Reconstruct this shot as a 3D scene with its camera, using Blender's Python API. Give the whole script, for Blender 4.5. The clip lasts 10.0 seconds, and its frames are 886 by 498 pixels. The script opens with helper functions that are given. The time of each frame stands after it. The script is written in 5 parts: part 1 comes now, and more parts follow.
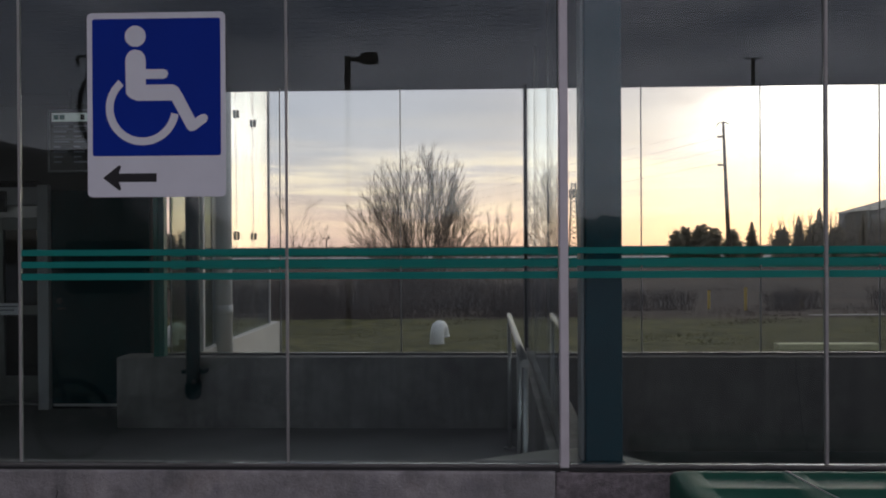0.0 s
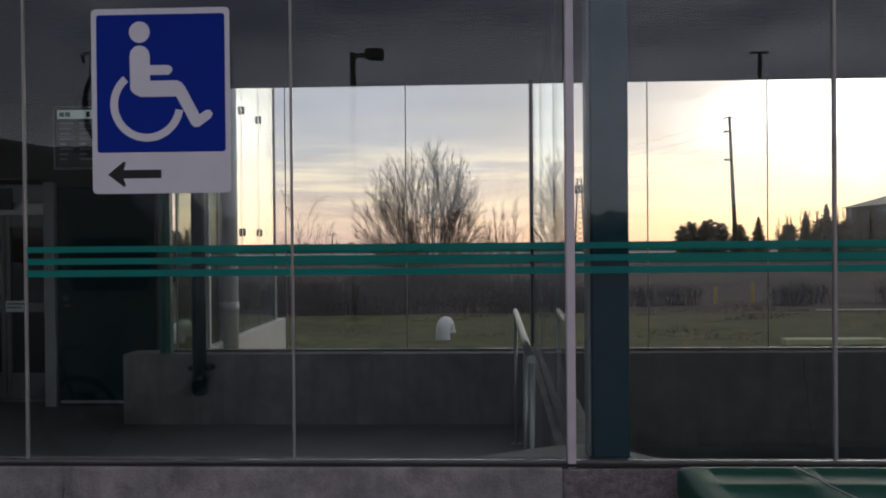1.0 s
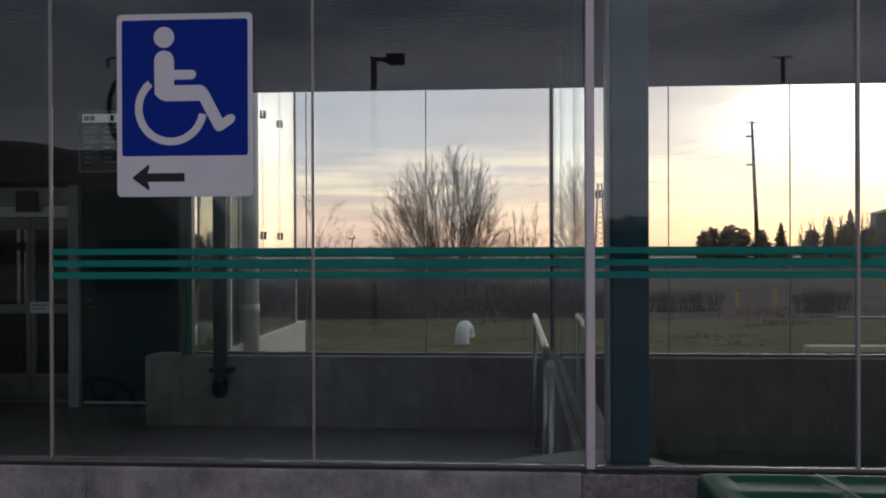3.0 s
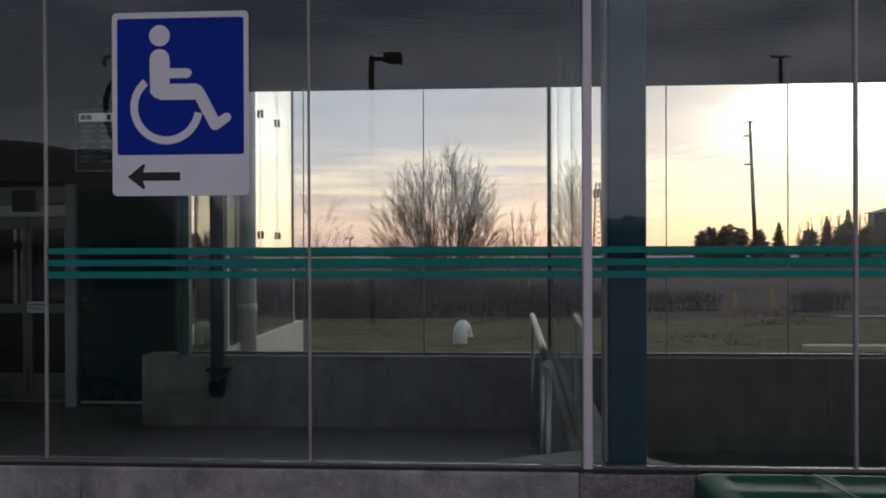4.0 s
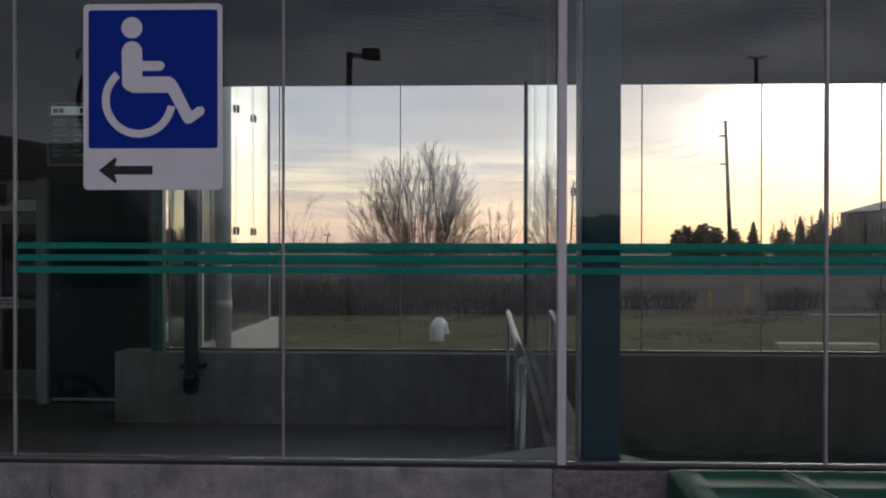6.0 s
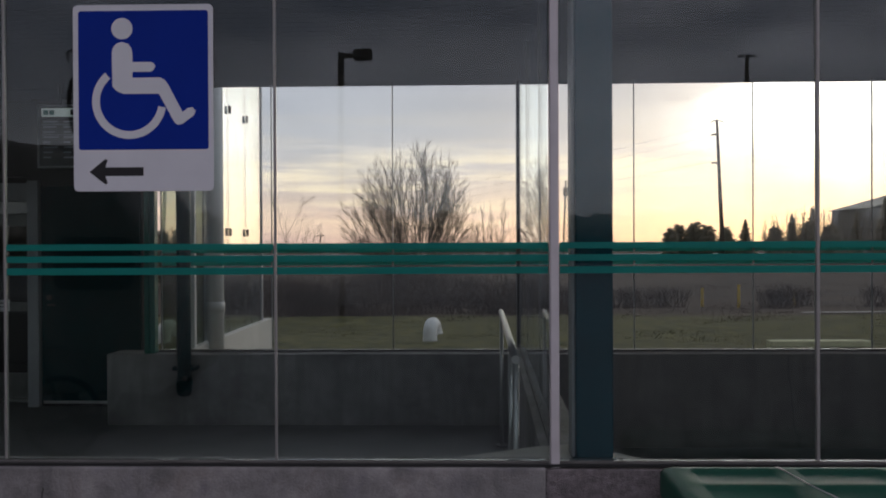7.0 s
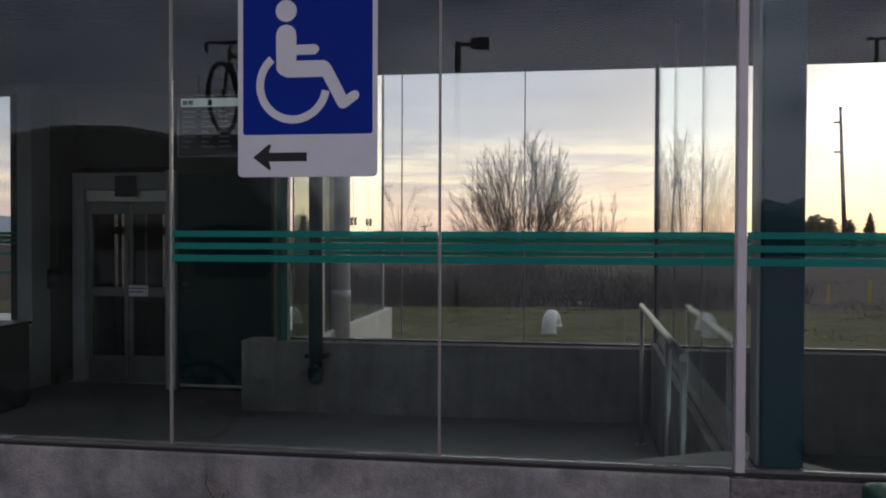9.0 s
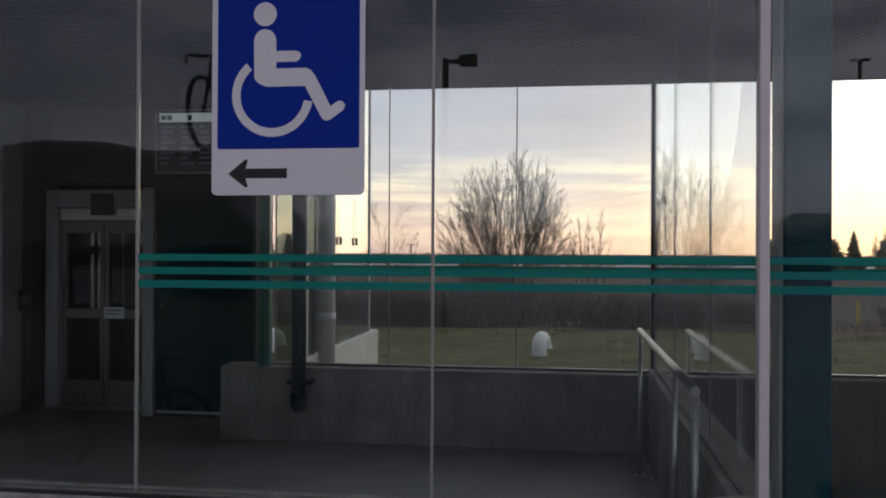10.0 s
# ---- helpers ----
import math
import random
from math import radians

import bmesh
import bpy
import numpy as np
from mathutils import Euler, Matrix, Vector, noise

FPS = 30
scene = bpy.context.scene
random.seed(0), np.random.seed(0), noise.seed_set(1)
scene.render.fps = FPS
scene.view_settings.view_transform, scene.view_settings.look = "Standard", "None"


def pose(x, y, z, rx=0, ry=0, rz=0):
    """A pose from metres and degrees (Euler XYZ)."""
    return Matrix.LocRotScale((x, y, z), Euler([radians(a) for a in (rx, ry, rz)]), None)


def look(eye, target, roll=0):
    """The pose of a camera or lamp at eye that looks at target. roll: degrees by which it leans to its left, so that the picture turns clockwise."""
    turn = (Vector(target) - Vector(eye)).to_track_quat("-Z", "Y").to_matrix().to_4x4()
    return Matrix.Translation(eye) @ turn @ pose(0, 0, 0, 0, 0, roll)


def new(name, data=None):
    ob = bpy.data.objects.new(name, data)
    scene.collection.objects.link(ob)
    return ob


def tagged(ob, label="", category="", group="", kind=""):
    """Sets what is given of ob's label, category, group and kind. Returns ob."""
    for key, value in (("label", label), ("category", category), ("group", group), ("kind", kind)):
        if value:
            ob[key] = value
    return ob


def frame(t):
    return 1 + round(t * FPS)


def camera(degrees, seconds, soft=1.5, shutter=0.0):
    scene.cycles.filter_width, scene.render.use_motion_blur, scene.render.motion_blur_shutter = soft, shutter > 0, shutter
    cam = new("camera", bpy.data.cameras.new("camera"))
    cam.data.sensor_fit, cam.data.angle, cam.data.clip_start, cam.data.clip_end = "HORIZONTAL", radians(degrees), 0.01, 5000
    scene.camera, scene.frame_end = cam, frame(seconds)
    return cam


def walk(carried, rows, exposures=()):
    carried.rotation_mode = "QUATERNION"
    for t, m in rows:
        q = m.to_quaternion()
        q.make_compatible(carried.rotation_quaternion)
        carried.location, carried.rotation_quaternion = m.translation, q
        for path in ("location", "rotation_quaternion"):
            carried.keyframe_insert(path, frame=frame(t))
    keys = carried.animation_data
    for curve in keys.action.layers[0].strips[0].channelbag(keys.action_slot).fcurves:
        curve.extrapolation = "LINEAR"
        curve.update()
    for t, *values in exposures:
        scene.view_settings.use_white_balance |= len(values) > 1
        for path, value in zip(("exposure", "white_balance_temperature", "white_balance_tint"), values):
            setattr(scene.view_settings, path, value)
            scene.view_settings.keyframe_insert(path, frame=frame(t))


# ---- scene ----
cam = camera(55.7, 10.0, soft=1.9)
PATH = [
    (0, (0.054, -3.65, 1.653), (-0.012, -1.651, 1.646), -0.3),
    (0.3, (0.048, -3.648, 1.651), (-0.033, -1.65, 1.641), -0.07),
    (0.5, (0.047, -3.645, 1.65), (-0.041, -1.647, 1.64), -0),
    (0.7, (0.05, -3.64, 1.65), (-0.044, -1.642, 1.633), -0.17),
    (1, (0.054, -3.634, 1.65), (-0.026, -1.636, 1.634), -0.5),
    (1.2, (0.054, -3.635, 1.649), (-0.017, -1.636, 1.64), -0.51),
    (1.5, (0.054, -3.639, 1.647), (-0.015, -1.64, 1.646), -0.4),
    (1.7, (0.054, -3.641, 1.648), (-0.028, -1.643, 1.648), -0.34),
    (2, (0.054, -3.644, 1.65), (-0.043, -1.646, 1.647), -0.2),
    (2.3, (0.053, -3.648, 1.65), (-0.054, -1.651, 1.651), -0.18),
    (2.5, (0.052, -3.65, 1.65), (-0.063, -1.653, 1.649), -0.2),
    (2.7, (0.052, -3.649, 1.65), (-0.072, -1.653, 1.646), -0.2),
    (3.8, (0.058, -3.632, 1.649), (-0.07, -1.636, 1.642), -0.2),
    (4, (0.058, -3.631, 1.649), (-0.064, -1.635, 1.642), -0.2),
    (4.3, (0.056, -3.633, 1.647), (-0.06, -1.636, 1.637), -0.19),
    (4.5, (0.055, -3.636, 1.645), (-0.058, -1.639, 1.63), -0.2),
    (4.7, (0.055, -3.639, 1.644), (-0.054, -1.642, 1.626), -0.25),
    (5, (0.056, -3.642, 1.644), (-0.045, -1.645, 1.627), -0.3),
    (5.3, (0.054, -3.641, 1.643), (-0.035, -1.643, 1.629), -0.22),
    (5.5, (0.053, -3.639, 1.642), (-0.032, -1.641, 1.627), -0.1),
    (5.7, (0.059, -3.633, 1.642), (-0.019, -1.634, 1.626), 0.03),
    (6, (0.07, -3.624, 1.643), (0.001, -1.625, 1.63), 0.1),
    (6.2, (0.071, -3.623, 1.643), (0.009, -1.624, 1.631), 0.04),
    (7.3, (0.073, -3.622, 1.638), (0.021, -1.623, 1.624), -0.28),
    (7.5, (0.073, -3.621, 1.636), (0.017, -1.622, 1.614), -0.3),
    (7.6, (0.073, -3.619, 1.634), (0.003, -1.621, 1.604), -0.24),
    (7.8, (0.07, -3.614, 1.618), (-0.058, -1.619, 1.573), 0.59),
    (8, (0.069, -3.597, 1.625), (-0.127, -1.607, 1.556), 0.7),
    (8.2, (0.054, -3.598, 1.615), (-0.198, -1.615, 1.548), 1.18),
    (8.5, (-0.026, -3.549, 1.613), (-0.348, -1.577, 1.534), 1.2),
    (8.7, (-0.117, -3.513, 1.601), (-0.455, -1.543, 1.535), 1.72),
    (9, (-0.221, -3.458, 1.631), (-0.516, -1.48, 1.597), 0.2),
    (9.2, (-0.247, -3.453, 1.633), (-0.492, -1.468, 1.609), 0.56),
    (9.5, (-0.272, -3.357, 1.633), (-0.47, -1.368, 1.584), 0.9),
    (9.7, (-0.279, -3.287, 1.638), (-0.502, -1.3, 1.602), 0.96),
    (10, (-0.294, -3.157, 1.653), (-0.556, -1.174, 1.663), 0.3),
]
walk(cam, [(t, look(eye, target, roll)) for t, eye, target, roll in PATH], [(0.0, 0.05), (7.5, 0.05), (8.5, 0.08), (9.3, 0.22), (10.0, 0.22)])


# ---- sky, sun ----
SUN_AZ, SUN_EL = radians(21.5), radians(10.5)
sun_dir = Vector((math.sin(SUN_AZ) * math.cos(SUN_EL), math.cos(SUN_AZ) * math.cos(SUN_EL), math.sin(SUN_EL)))
world = bpy.data.worlds.new("evening_sky")
scene.world = world
world.use_nodes = True


class Nodes:
    """Short hand for node trees."""

    def __init__(self, tree):
        self.t = tree

    def add(self, kind):
        return self.t.nodes.new(kind)

    def link(self, a, b):
        self.t.links.new(a, b)

    def put(self, value, socket):
        if hasattr(value, "is_output"):
            self.t.links.new(value, socket)
        else:
            socket.default_value = value

    def math(self, op, a, b=0.0, clamp=False):
        n = self.add("ShaderNodeMath")
        n.operation, n.use_clamp = op, clamp
        self.put(a, n.inputs[0])
        self.put(b, n.inputs[1])
        return n.outputs[0]

    def mix(self, fac, a, b, blend="MIX"):
        n = self.add("ShaderNodeMixRGB")
        n.blend_type = blend
        self.put(fac, n.inputs[0])
        self.put(a, n.inputs[1])
        self.put(b, n.inputs[2])
        return n.outputs[0]

    def ramp(self, fac, stops):
        n = self.add("ShaderNodeValToRGB")
        e = n.color_ramp.elements
        while len(e) < len(stops):
            e.new(0.5)
        for el, (p, c) in zip(e, stops):
            el.position, el.color = p, (*c, 1) if len(c) == 3 else c
        self.put(fac, n.inputs[0])
        return n.outputs[0]

    def noise(self, vec, scale, detail=4.0, rough=0.55):
        n = self.add("ShaderNodeTexNoise")
        if vec is not None:
            self.link(vec, n.inputs["Vector"])
        n.inputs["Scale"].default_value = scale
        n.inputs["Detail"].default_value = detail
        n.inputs["Roughness"].default_value = rough
        return n.outputs[0]


def build_sky():
    w = Nodes(world.node_tree)
    world.node_tree.nodes.clear()
    co = w.add("ShaderNodeTexCoord").outputs["Generated"]
    sep = w.add("ShaderNodeSeparateXYZ")
    w.link(co, sep.inputs[0])
    up = sep.outputs[2]
    warm = w.ramp(up, [(0.0, (0.74, 0.51, 0.48)), (0.025, (0.86, 0.60, 0.52)), (0.055, (0.86, 0.66, 0.55)), (0.09, (0.66, 0.59, 0.57)),
                       (0.13, (0.50, 0.49, 0.53)), (0.20, (0.47, 0.47, 0.52)), (0.45, (0.43, 0.44, 0.49)), (1.0, (0.40, 0.40, 0.45))])
    cool = w.ramp(up, [(0.0, (0.43, 0.43, 0.43)), (0.12, (0.44, 0.45, 0.46)), (0.5, (0.415, 0.43, 0.455)), (1.0, (0.39, 0.41, 0.455))])
    cool = w.mix(1.0, cool, w.math("ADD", 1.0, w.math("MULTIPLY", sep.outputs[0], 0.55)), "MULTIPLY")
    dot = w.add("ShaderNodeVectorMath")
    dot.operation = "DOT_PRODUCT"
    w.link(co, dot.inputs[0])
    dot.inputs[1].default_value = sun_dir
    d = w.math("MAXIMUM", dot.outputs["Value"], 0.0)
    front = w.math("SMOOTH_MIN", w.math("MULTIPLY", d, 1.25), 1.0, True)
    base = w.mix(front, cool, warm)
    # long flat cloud streaks low down, softer heaps above
    flat = w.add("ShaderNodeMapping")
    w.link(co, flat.inputs[0])
    flat.inputs["Scale"].default_value = (1.5, 1.5, 22.0)
    flat.inputs["Rotation"].default_value = (0.0, radians(-1.2), 0.0)
    streak = w.noise(flat.outputs[0], 2.6, 6.0, 0.62)
    heap = w.add("ShaderNodeMapping")
    w.link(co, heap.inputs[0])
    heap.inputs["Scale"].default_value = (2.0, 2.0, 6.0)
    heaps = w.noise(heap.outputs[0], 2.2, 6.0, 0.6)
    s1 = w.ramp(streak, [(0.46, (0, 0, 0)), (0.60, (1, 1, 1))])
    low = w.ramp(up, [(0.0, (0.12, 0.12, 0.12)), (0.035, (0.5, 0.5, 0.5)), (0.060, (1, 1, 1)), (0.095, (0.8, 0.8, 0.8)), (0.125, (0.12, 0.12, 0.12)), (0.2, (0.0, 0.0, 0.0))])
    grey = w.mix(1.0, base, (0.78, 0.80, 0.90, 1), "MULTIPLY")
    lit = w.mix(w.math("MULTIPLY", w.math("MULTIPLY", low, front), 0.75), base, (1.18, 0.96, 0.66, 1))
    sky = w.mix(s1, w.mix(w.math("MULTIPLY", low, 0.75), base, grey), lit)
    sky = w.mix(w.math("MULTIPLY", w.ramp(heaps, [(0.40, (0, 0, 0)), (0.68, (1, 1, 1))]), 0.55), sky, w.mix(1.0, sky, (0.66, 0.68, 0.74, 1), "MULTIPLY"))
    away = w.math("SUBTRACT", 1.0, front, True)
    sky = w.mix(away, sky, w.mix(1.0, sky, w.ramp(heaps, [(0.36, (1.35, 1.35, 1.35)), (0.5, (1.0, 1.0, 1.0)), (0.64, (0.62, 0.63, 0.66))]), "MULTIPLY"))
    # brightness round the veiled sun
    wide = w.math("MULTIPLY", w.math("POWER", d, 170.0), 1.15)
    tight = w.math("MULTIPLY", w.math("POWER", d, 260.0), 1.9)
    veil = w.math("ADD", 0.25, w.math("MULTIPLY", w.ramp(heaps, [(0.34, (1, 1, 1)), (0.62, (0, 0, 0))]), 0.9))
    glow = w.mix(1.0, (1.0, 0.94, 0.90, 1), w.math("MULTIPLY", w.math("MULTIPLY", w.math("ADD", wide, tight), veil), w.ramp(up, [(0.0, (0.10, 0.10, 0.10)), (0.04, (0.30, 0.30, 0.30)), (0.085, (1, 1, 1))])), "MULTIPLY")
    sky = w.mix(1.0, sky, glow, "ADD")
    air = w.add("ShaderNodeTexSky")
    air.sky_type, air.sun_disc, air.sun_elevation, air.sun_rotation = "NISHITA", False, SUN_EL, SUN_AZ
    total = w.mix(1.0, sky, w.mix(1.0, air.outputs[0], (0.02, 0.02, 0.02, 1), "MULTIPLY"), "ADD")
    total = w.mix(1.0, total, (1.06, 0.96, 1.03, 1), "MULTIPLY")
    bg = w.add("ShaderNodeBackground")
    w.link(total, bg.inputs[0])
    bg.inputs[1].default_value = 1.0
    w.link(bg.outputs[0], w.add("ShaderNodeOutputWorld").inputs[0])


build_sky()
lamp = new("sun", bpy.data.lights.new("sun", "SUN"))
lamp.data.energy, lamp.data.angle, lamp.data.color = 0.5, radians(60), (1.0, 0.86, 0.66)
lamp.matrix_world = look(sun_dir * 50, (0, 0, 0))


# ---- materials ----
def surface(name, colour, rough=0.6, metal=0.0, vary=0.25, scale=6.0, grain=60.0, bump=0.15, tint=None, stain=0.0, each=0.0, spec=0.5, runs=0.0):
    """A solid surface: colour that drifts at two scales, fine relief, optional stains and a drift from piece to piece."""
    m = bpy.data.materials.new(name)
    m.use_nodes = True
    n = Nodes(m.node_tree)
    p = m.node_tree.nodes["Principled BSDF"]
    co = n.add("ShaderNodeTexCoord").outputs["Object"]
    c = (*colour, 1)
    dark = tuple(v * (1 - vary) for v in colour) + (1,)
    light = tuple(min(1, v * (1 + vary)) for v in (tint or colour)) + (1,)
    big, fine = n.noise(co, scale, 5.0, 0.6), n.noise(co, grain, 3.0, 0.6)
    col = n.mix(n.ramp(big, [(0.3, (0, 0, 0)), (0.7, (1, 1, 1))]), dark, light)
    col = n.mix(n.math("MULTIPLY", fine, 0.5), col, c)
    if stain:
        st = n.noise(co, scale * 0.45, 7.0, 0.68)
        col = n.mix(n.math("MULTIPLY", n.ramp(st, [(0.52, (0, 0, 0)), (0.66, (1, 1, 1))]), stain), col, tuple(v * 0.45 for v in colour) + (1,))
    if runs:
        mp = n.add("ShaderNodeMapping")
        n.link(co, mp.inputs[0])
        mp.inputs["Scale"].default_value = (1.0, 1.0, 0.10)
        run = n.noise(mp.outputs[0], 5.0, 6.0, 0.65)
        col = n.mix(n.math("MULTIPLY", n.ramp(run, [(0.46, (0, 0, 0)), (0.66, (1, 1, 1))]), runs), col, tuple(v * 0.4 for v in colour) + (1,))
    if each:
        r = n.add("ShaderNodeObjectInfo").outputs["Random"]
        k = n.math("ADD", 1 - each, n.math("MULTIPLY", r, 2 * each))
        col = n.mix(1.0, col, k, "MULTIPLY")
    n.link(col, p.inputs["Base Color"])
    p.inputs["Metallic"].default_value = metal
    p.inputs["Specular IOR Level"].default_value = spec
    n.put(n.math("ADD", rough - 0.08, n.math("MULTIPLY", big, 0.16), True), p.inputs["Roughness"])
    if bump:
        b = n.add("ShaderNodeBump")
        b.inputs["Strength"].default_value = bump
        b.inputs["Distance"].default_value = 0.01
        n.link(n.math("ADD", fine, n.math("MULTIPLY", big, 0.6)), b.inputs["Height"])
        n.link(b.outputs[0], p.inputs["Normal"])
    return m


def blotched(m, strength):
    """Lays patches of rust brown, blue-grey and washed-out lime over a concrete surface."""
    n = Nodes(m.node_tree)
    p = m.node_tree.nodes["Principled BSDF"]
    base = p.inputs["Base Color"].links[0].from_socket
    co = n.add("ShaderNodeTexCoord").outputs["Object"]
    shift = n.add("ShaderNodeMapping")
    n.link(co, shift.inputs[0])
    shift.inputs["Location"].default_value = (3.1, 7.7, 1.3)
    wash = n.add("ShaderNodeMapping")
    n.link(co, wash.inputs[0])
    wash.inputs["Scale"].default_value = (1.0, 1.0, 0.35)
    brown = n.ramp(n.noise(co, 3.4, 7.0, 0.7), [(0.54, (0, 0, 0)), (0.70, (1, 1, 1))])
    blue = n.ramp(n.noise(shift.outputs[0], 4.2, 7.0, 0.7), [(0.52, (0, 0, 0)), (0.68, (1, 1, 1))])
    lime = n.ramp(n.noise(wash.outputs[0], 9.0, 7.0, 0.75), [(0.56, (0, 0, 0)), (0.72, (1, 1, 1))])
    col = n.mix(n.math("MULTIPLY", brown, 0.55 * strength), base, (0.20, 0.155, 0.125, 1))
    col = n.mix(n.math("MULTIPLY", blue, 0.60 * strength), col, (0.17, 0.165, 0.20, 1))
    col = n.mix(n.math("MULTIPLY", lime, 0.50 * strength), col, (0.42, 0.40, 0.37, 1))
    n.link(col, p.inputs["Base Color"])
    return m


def pane_glass(name, tint, floor=0.04, gain=0.96, smear_veil=0.02):
    """Clear flat glass: straight-through light with a mirror gloss that grows towards grazing angles."""
    m = bpy.data.materials.new(name)
    m.use_nodes = True
    n = Nodes(m.node_tree)
    m.node_tree.nodes.clear()
    lw = n.add("ShaderNodeLayerWeight")
    lw.inputs[0].default_value = 0.5
    f = n.math("ADD", floor, n.math("MULTIPLY", n.math("POWER", lw.outputs["Facing"], 5.0), gain), True)
    tr = n.add("ShaderNodeBsdfTransparent")
    tr.inputs[0].default_value = (*tint, 1)
    gl = n.add("ShaderNodeBsdfGlossy")
    gl.inputs["Roughness"].default_value = 0.0
    gl.inputs[0].default_value = (0.91, 0.94, 1.0, 1)
    mx = n.add("ShaderNodeMixShader")
    n.link(f, mx.inputs[0])
    n.link(tr.outputs[0], mx.inputs[1])
    n.link(gl.outputs[0], mx.inputs[2])
    front = n.add("ShaderNodeBsdfDiffuse")
    front.inputs[0].default_value = (0.42, 0.42, 0.42, 1)
    # translucent half of the smear film stands in for veiling glare
    rear = n.add("ShaderNodeBsdfTranslucent")
    rear.inputs[0].default_value = (0.55, 0.55, 0.55, 1)
    film = n.add("ShaderNodeMixShader")
    n.link(front.outputs[0], film.inputs[1])
    n.link(rear.outputs[0], film.inputs[2])
    co = n.add("ShaderNodeTexCoord").outputs["Object"]
    mp = n.add("ShaderNodeMapping")
    n.link(co, mp.inputs[0])
    mp.inputs["Scale"].default_value = (1.0, 1.0, 0.25)
    smear = n.ramp(n.noise(mp.outputs[0], 3.0, 6.0, 0.6), [(0.35, (0, 0, 0)), (0.75, (1, 1, 1))])
    m2 = n.add("ShaderNodeMixShader")
    n.link(n.math("MULTIPLY", smear, smear_veil), m2.inputs[0])
    n.link(mx.outputs[0], m2.inputs[1])
    n.link(film.outputs[0], m2.inputs[2])
    n.link(m2.outputs[0], n.add("ShaderNodeOutputMaterial").inputs[0])
    return m


def film_teal():
    """Tinted adhesive film: half of its light comes through from behind."""
    m = surface("teal_film", (0.001, 0.27, 0.25), 0.55, vary=0.08, bump=0.0)
    n = Nodes(m.node_tree)
    out = [x for x in m.node_tree.nodes if x.type == "OUTPUT_MATERIAL"][0]
    p = m.node_tree.nodes["Principled BSDF"]
    tl = n.add("ShaderNodeBsdfTranslucent")
    tl.inputs[0].default_value = (0.10, 0.52, 0.44, 1)
    back = n.add("ShaderNodeMixShader")
    back.inputs[0].default_value = 0.30
    n.link(p.outputs[0], back.inputs[1])
    n.link(tl.outputs[0], back.inputs[2])
    tr = n.add("ShaderNodeBsdfTransparent")
    tr.inputs[0].default_value = (0.30, 0.95, 0.88, 1)
    mx = n.add("ShaderNodeMixShader")
    mx.inputs[0].default_value = 0.28
    n.link(back.outputs[0], mx.inputs[1])
    n.link(tr.outputs[0], mx.inputs[2])
    n.link(mx.outputs[0], out.inputs[0])
    return m


GLASS = pane_glass("front_glass", (0.925, 0.975, 0.965), 0.045, 0.953, smear_veil=0.009)
GLASS_FAR = pane_glass("rear_glass", (0.96, 0.98, 0.975), 0.035)
GLASS_SIDE = pane_glass("side_glass", (0.95, 0.97, 0.97), 0.02, 0.75)
# thicker film stands in for pale light coming through the wing panes
GLASS_WING = pane_glass("coated_glass", (0.80, 0.88, 0.86), 0.52, 0.48, 0.10)
GLASS_TINTED = pane_glass("tinted_glass", (0.50, 0.56, 0.50), 0.03, 0.75)
TEAL_FILM = film_teal()
KERB = blotched(surface("cast_concrete", (0.285, 0.272, 0.268), 0.85, vary=0.38, scale=7, grain=90, bump=0.6, tint=(0.34, 0.318, 0.318), stain=0.7, runs=0.35), 0.8)
KERB_ROUGH = surface("pebbled_concrete", (0.24, 0.21, 0.215), 0.9, vary=0.5, scale=30, grain=140, bump=1.0, stain=0.6)
CONCRETE = surface("grey_concrete", (0.225, 0.215, 0.21), 0.8, vary=0.5, scale=1.7, grain=70, bump=0.35, stain=0.85, runs=0.45)
# pale concrete raised further in colour for bright sky on the wing upstand
CONCRETE_SKYLIT = surface("pale_skylit_concrete", (0.66, 0.63, 0.57), 0.85, vary=0.15, scale=3, grain=80, bump=0.2, stain=0.25, runs=0.2)
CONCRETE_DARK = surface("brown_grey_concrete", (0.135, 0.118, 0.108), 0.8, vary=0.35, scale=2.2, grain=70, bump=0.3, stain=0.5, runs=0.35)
SILL = surface("dull_metal_sill", (0.14, 0.135, 0.13), 0.85, 0.0, vary=0.25, scale=9, bump=0.05, spec=0.1)
GREY_JOINT = surface("rear_joint", (0.26, 0.25, 0.25), 0.5, vary=0.2, bump=0.05)
CONCRETE_PALE = surface("pale_concrete", (0.42, 0.40, 0.37), 0.85, vary=0.2, scale=3, grain=80, bump=0.25, stain=0.35)
FLOOR = surface("floor_concrete", (0.19, 0.185, 0.18), 0.5, vary=0.25, scale=2, grain=60, bump=0.08, stain=0.4)
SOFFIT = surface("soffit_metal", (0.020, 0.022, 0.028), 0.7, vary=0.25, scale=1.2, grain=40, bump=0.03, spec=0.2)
ALU_DULL = surface("dull_joint", (0.34, 0.325, 0.315), 0.5, 0.4, vary=0.15, scale=8, bump=0.04)
ALU_PALE = surface("pale_mullion", (0.62, 0.58, 0.60), 0.5, 0.15, vary=0.1, scale=6, bump=0.04)
RUBBER = surface("black_gasket", (0.02, 0.02, 0.02), 0.7, vary=0.2, bump=0.05)
STEEL = surface("brushed_steel", (0.46, 0.45, 0.44), 0.42, 0.85, vary=0.12, scale=12, bump=0.05)
TEAL = surface("teal_paint", (0.0006, 0.042, 0.058), 0.5, vary=0.2, scale=3, grain=50, bump=0.05, stain=0.25, spec=0.15)
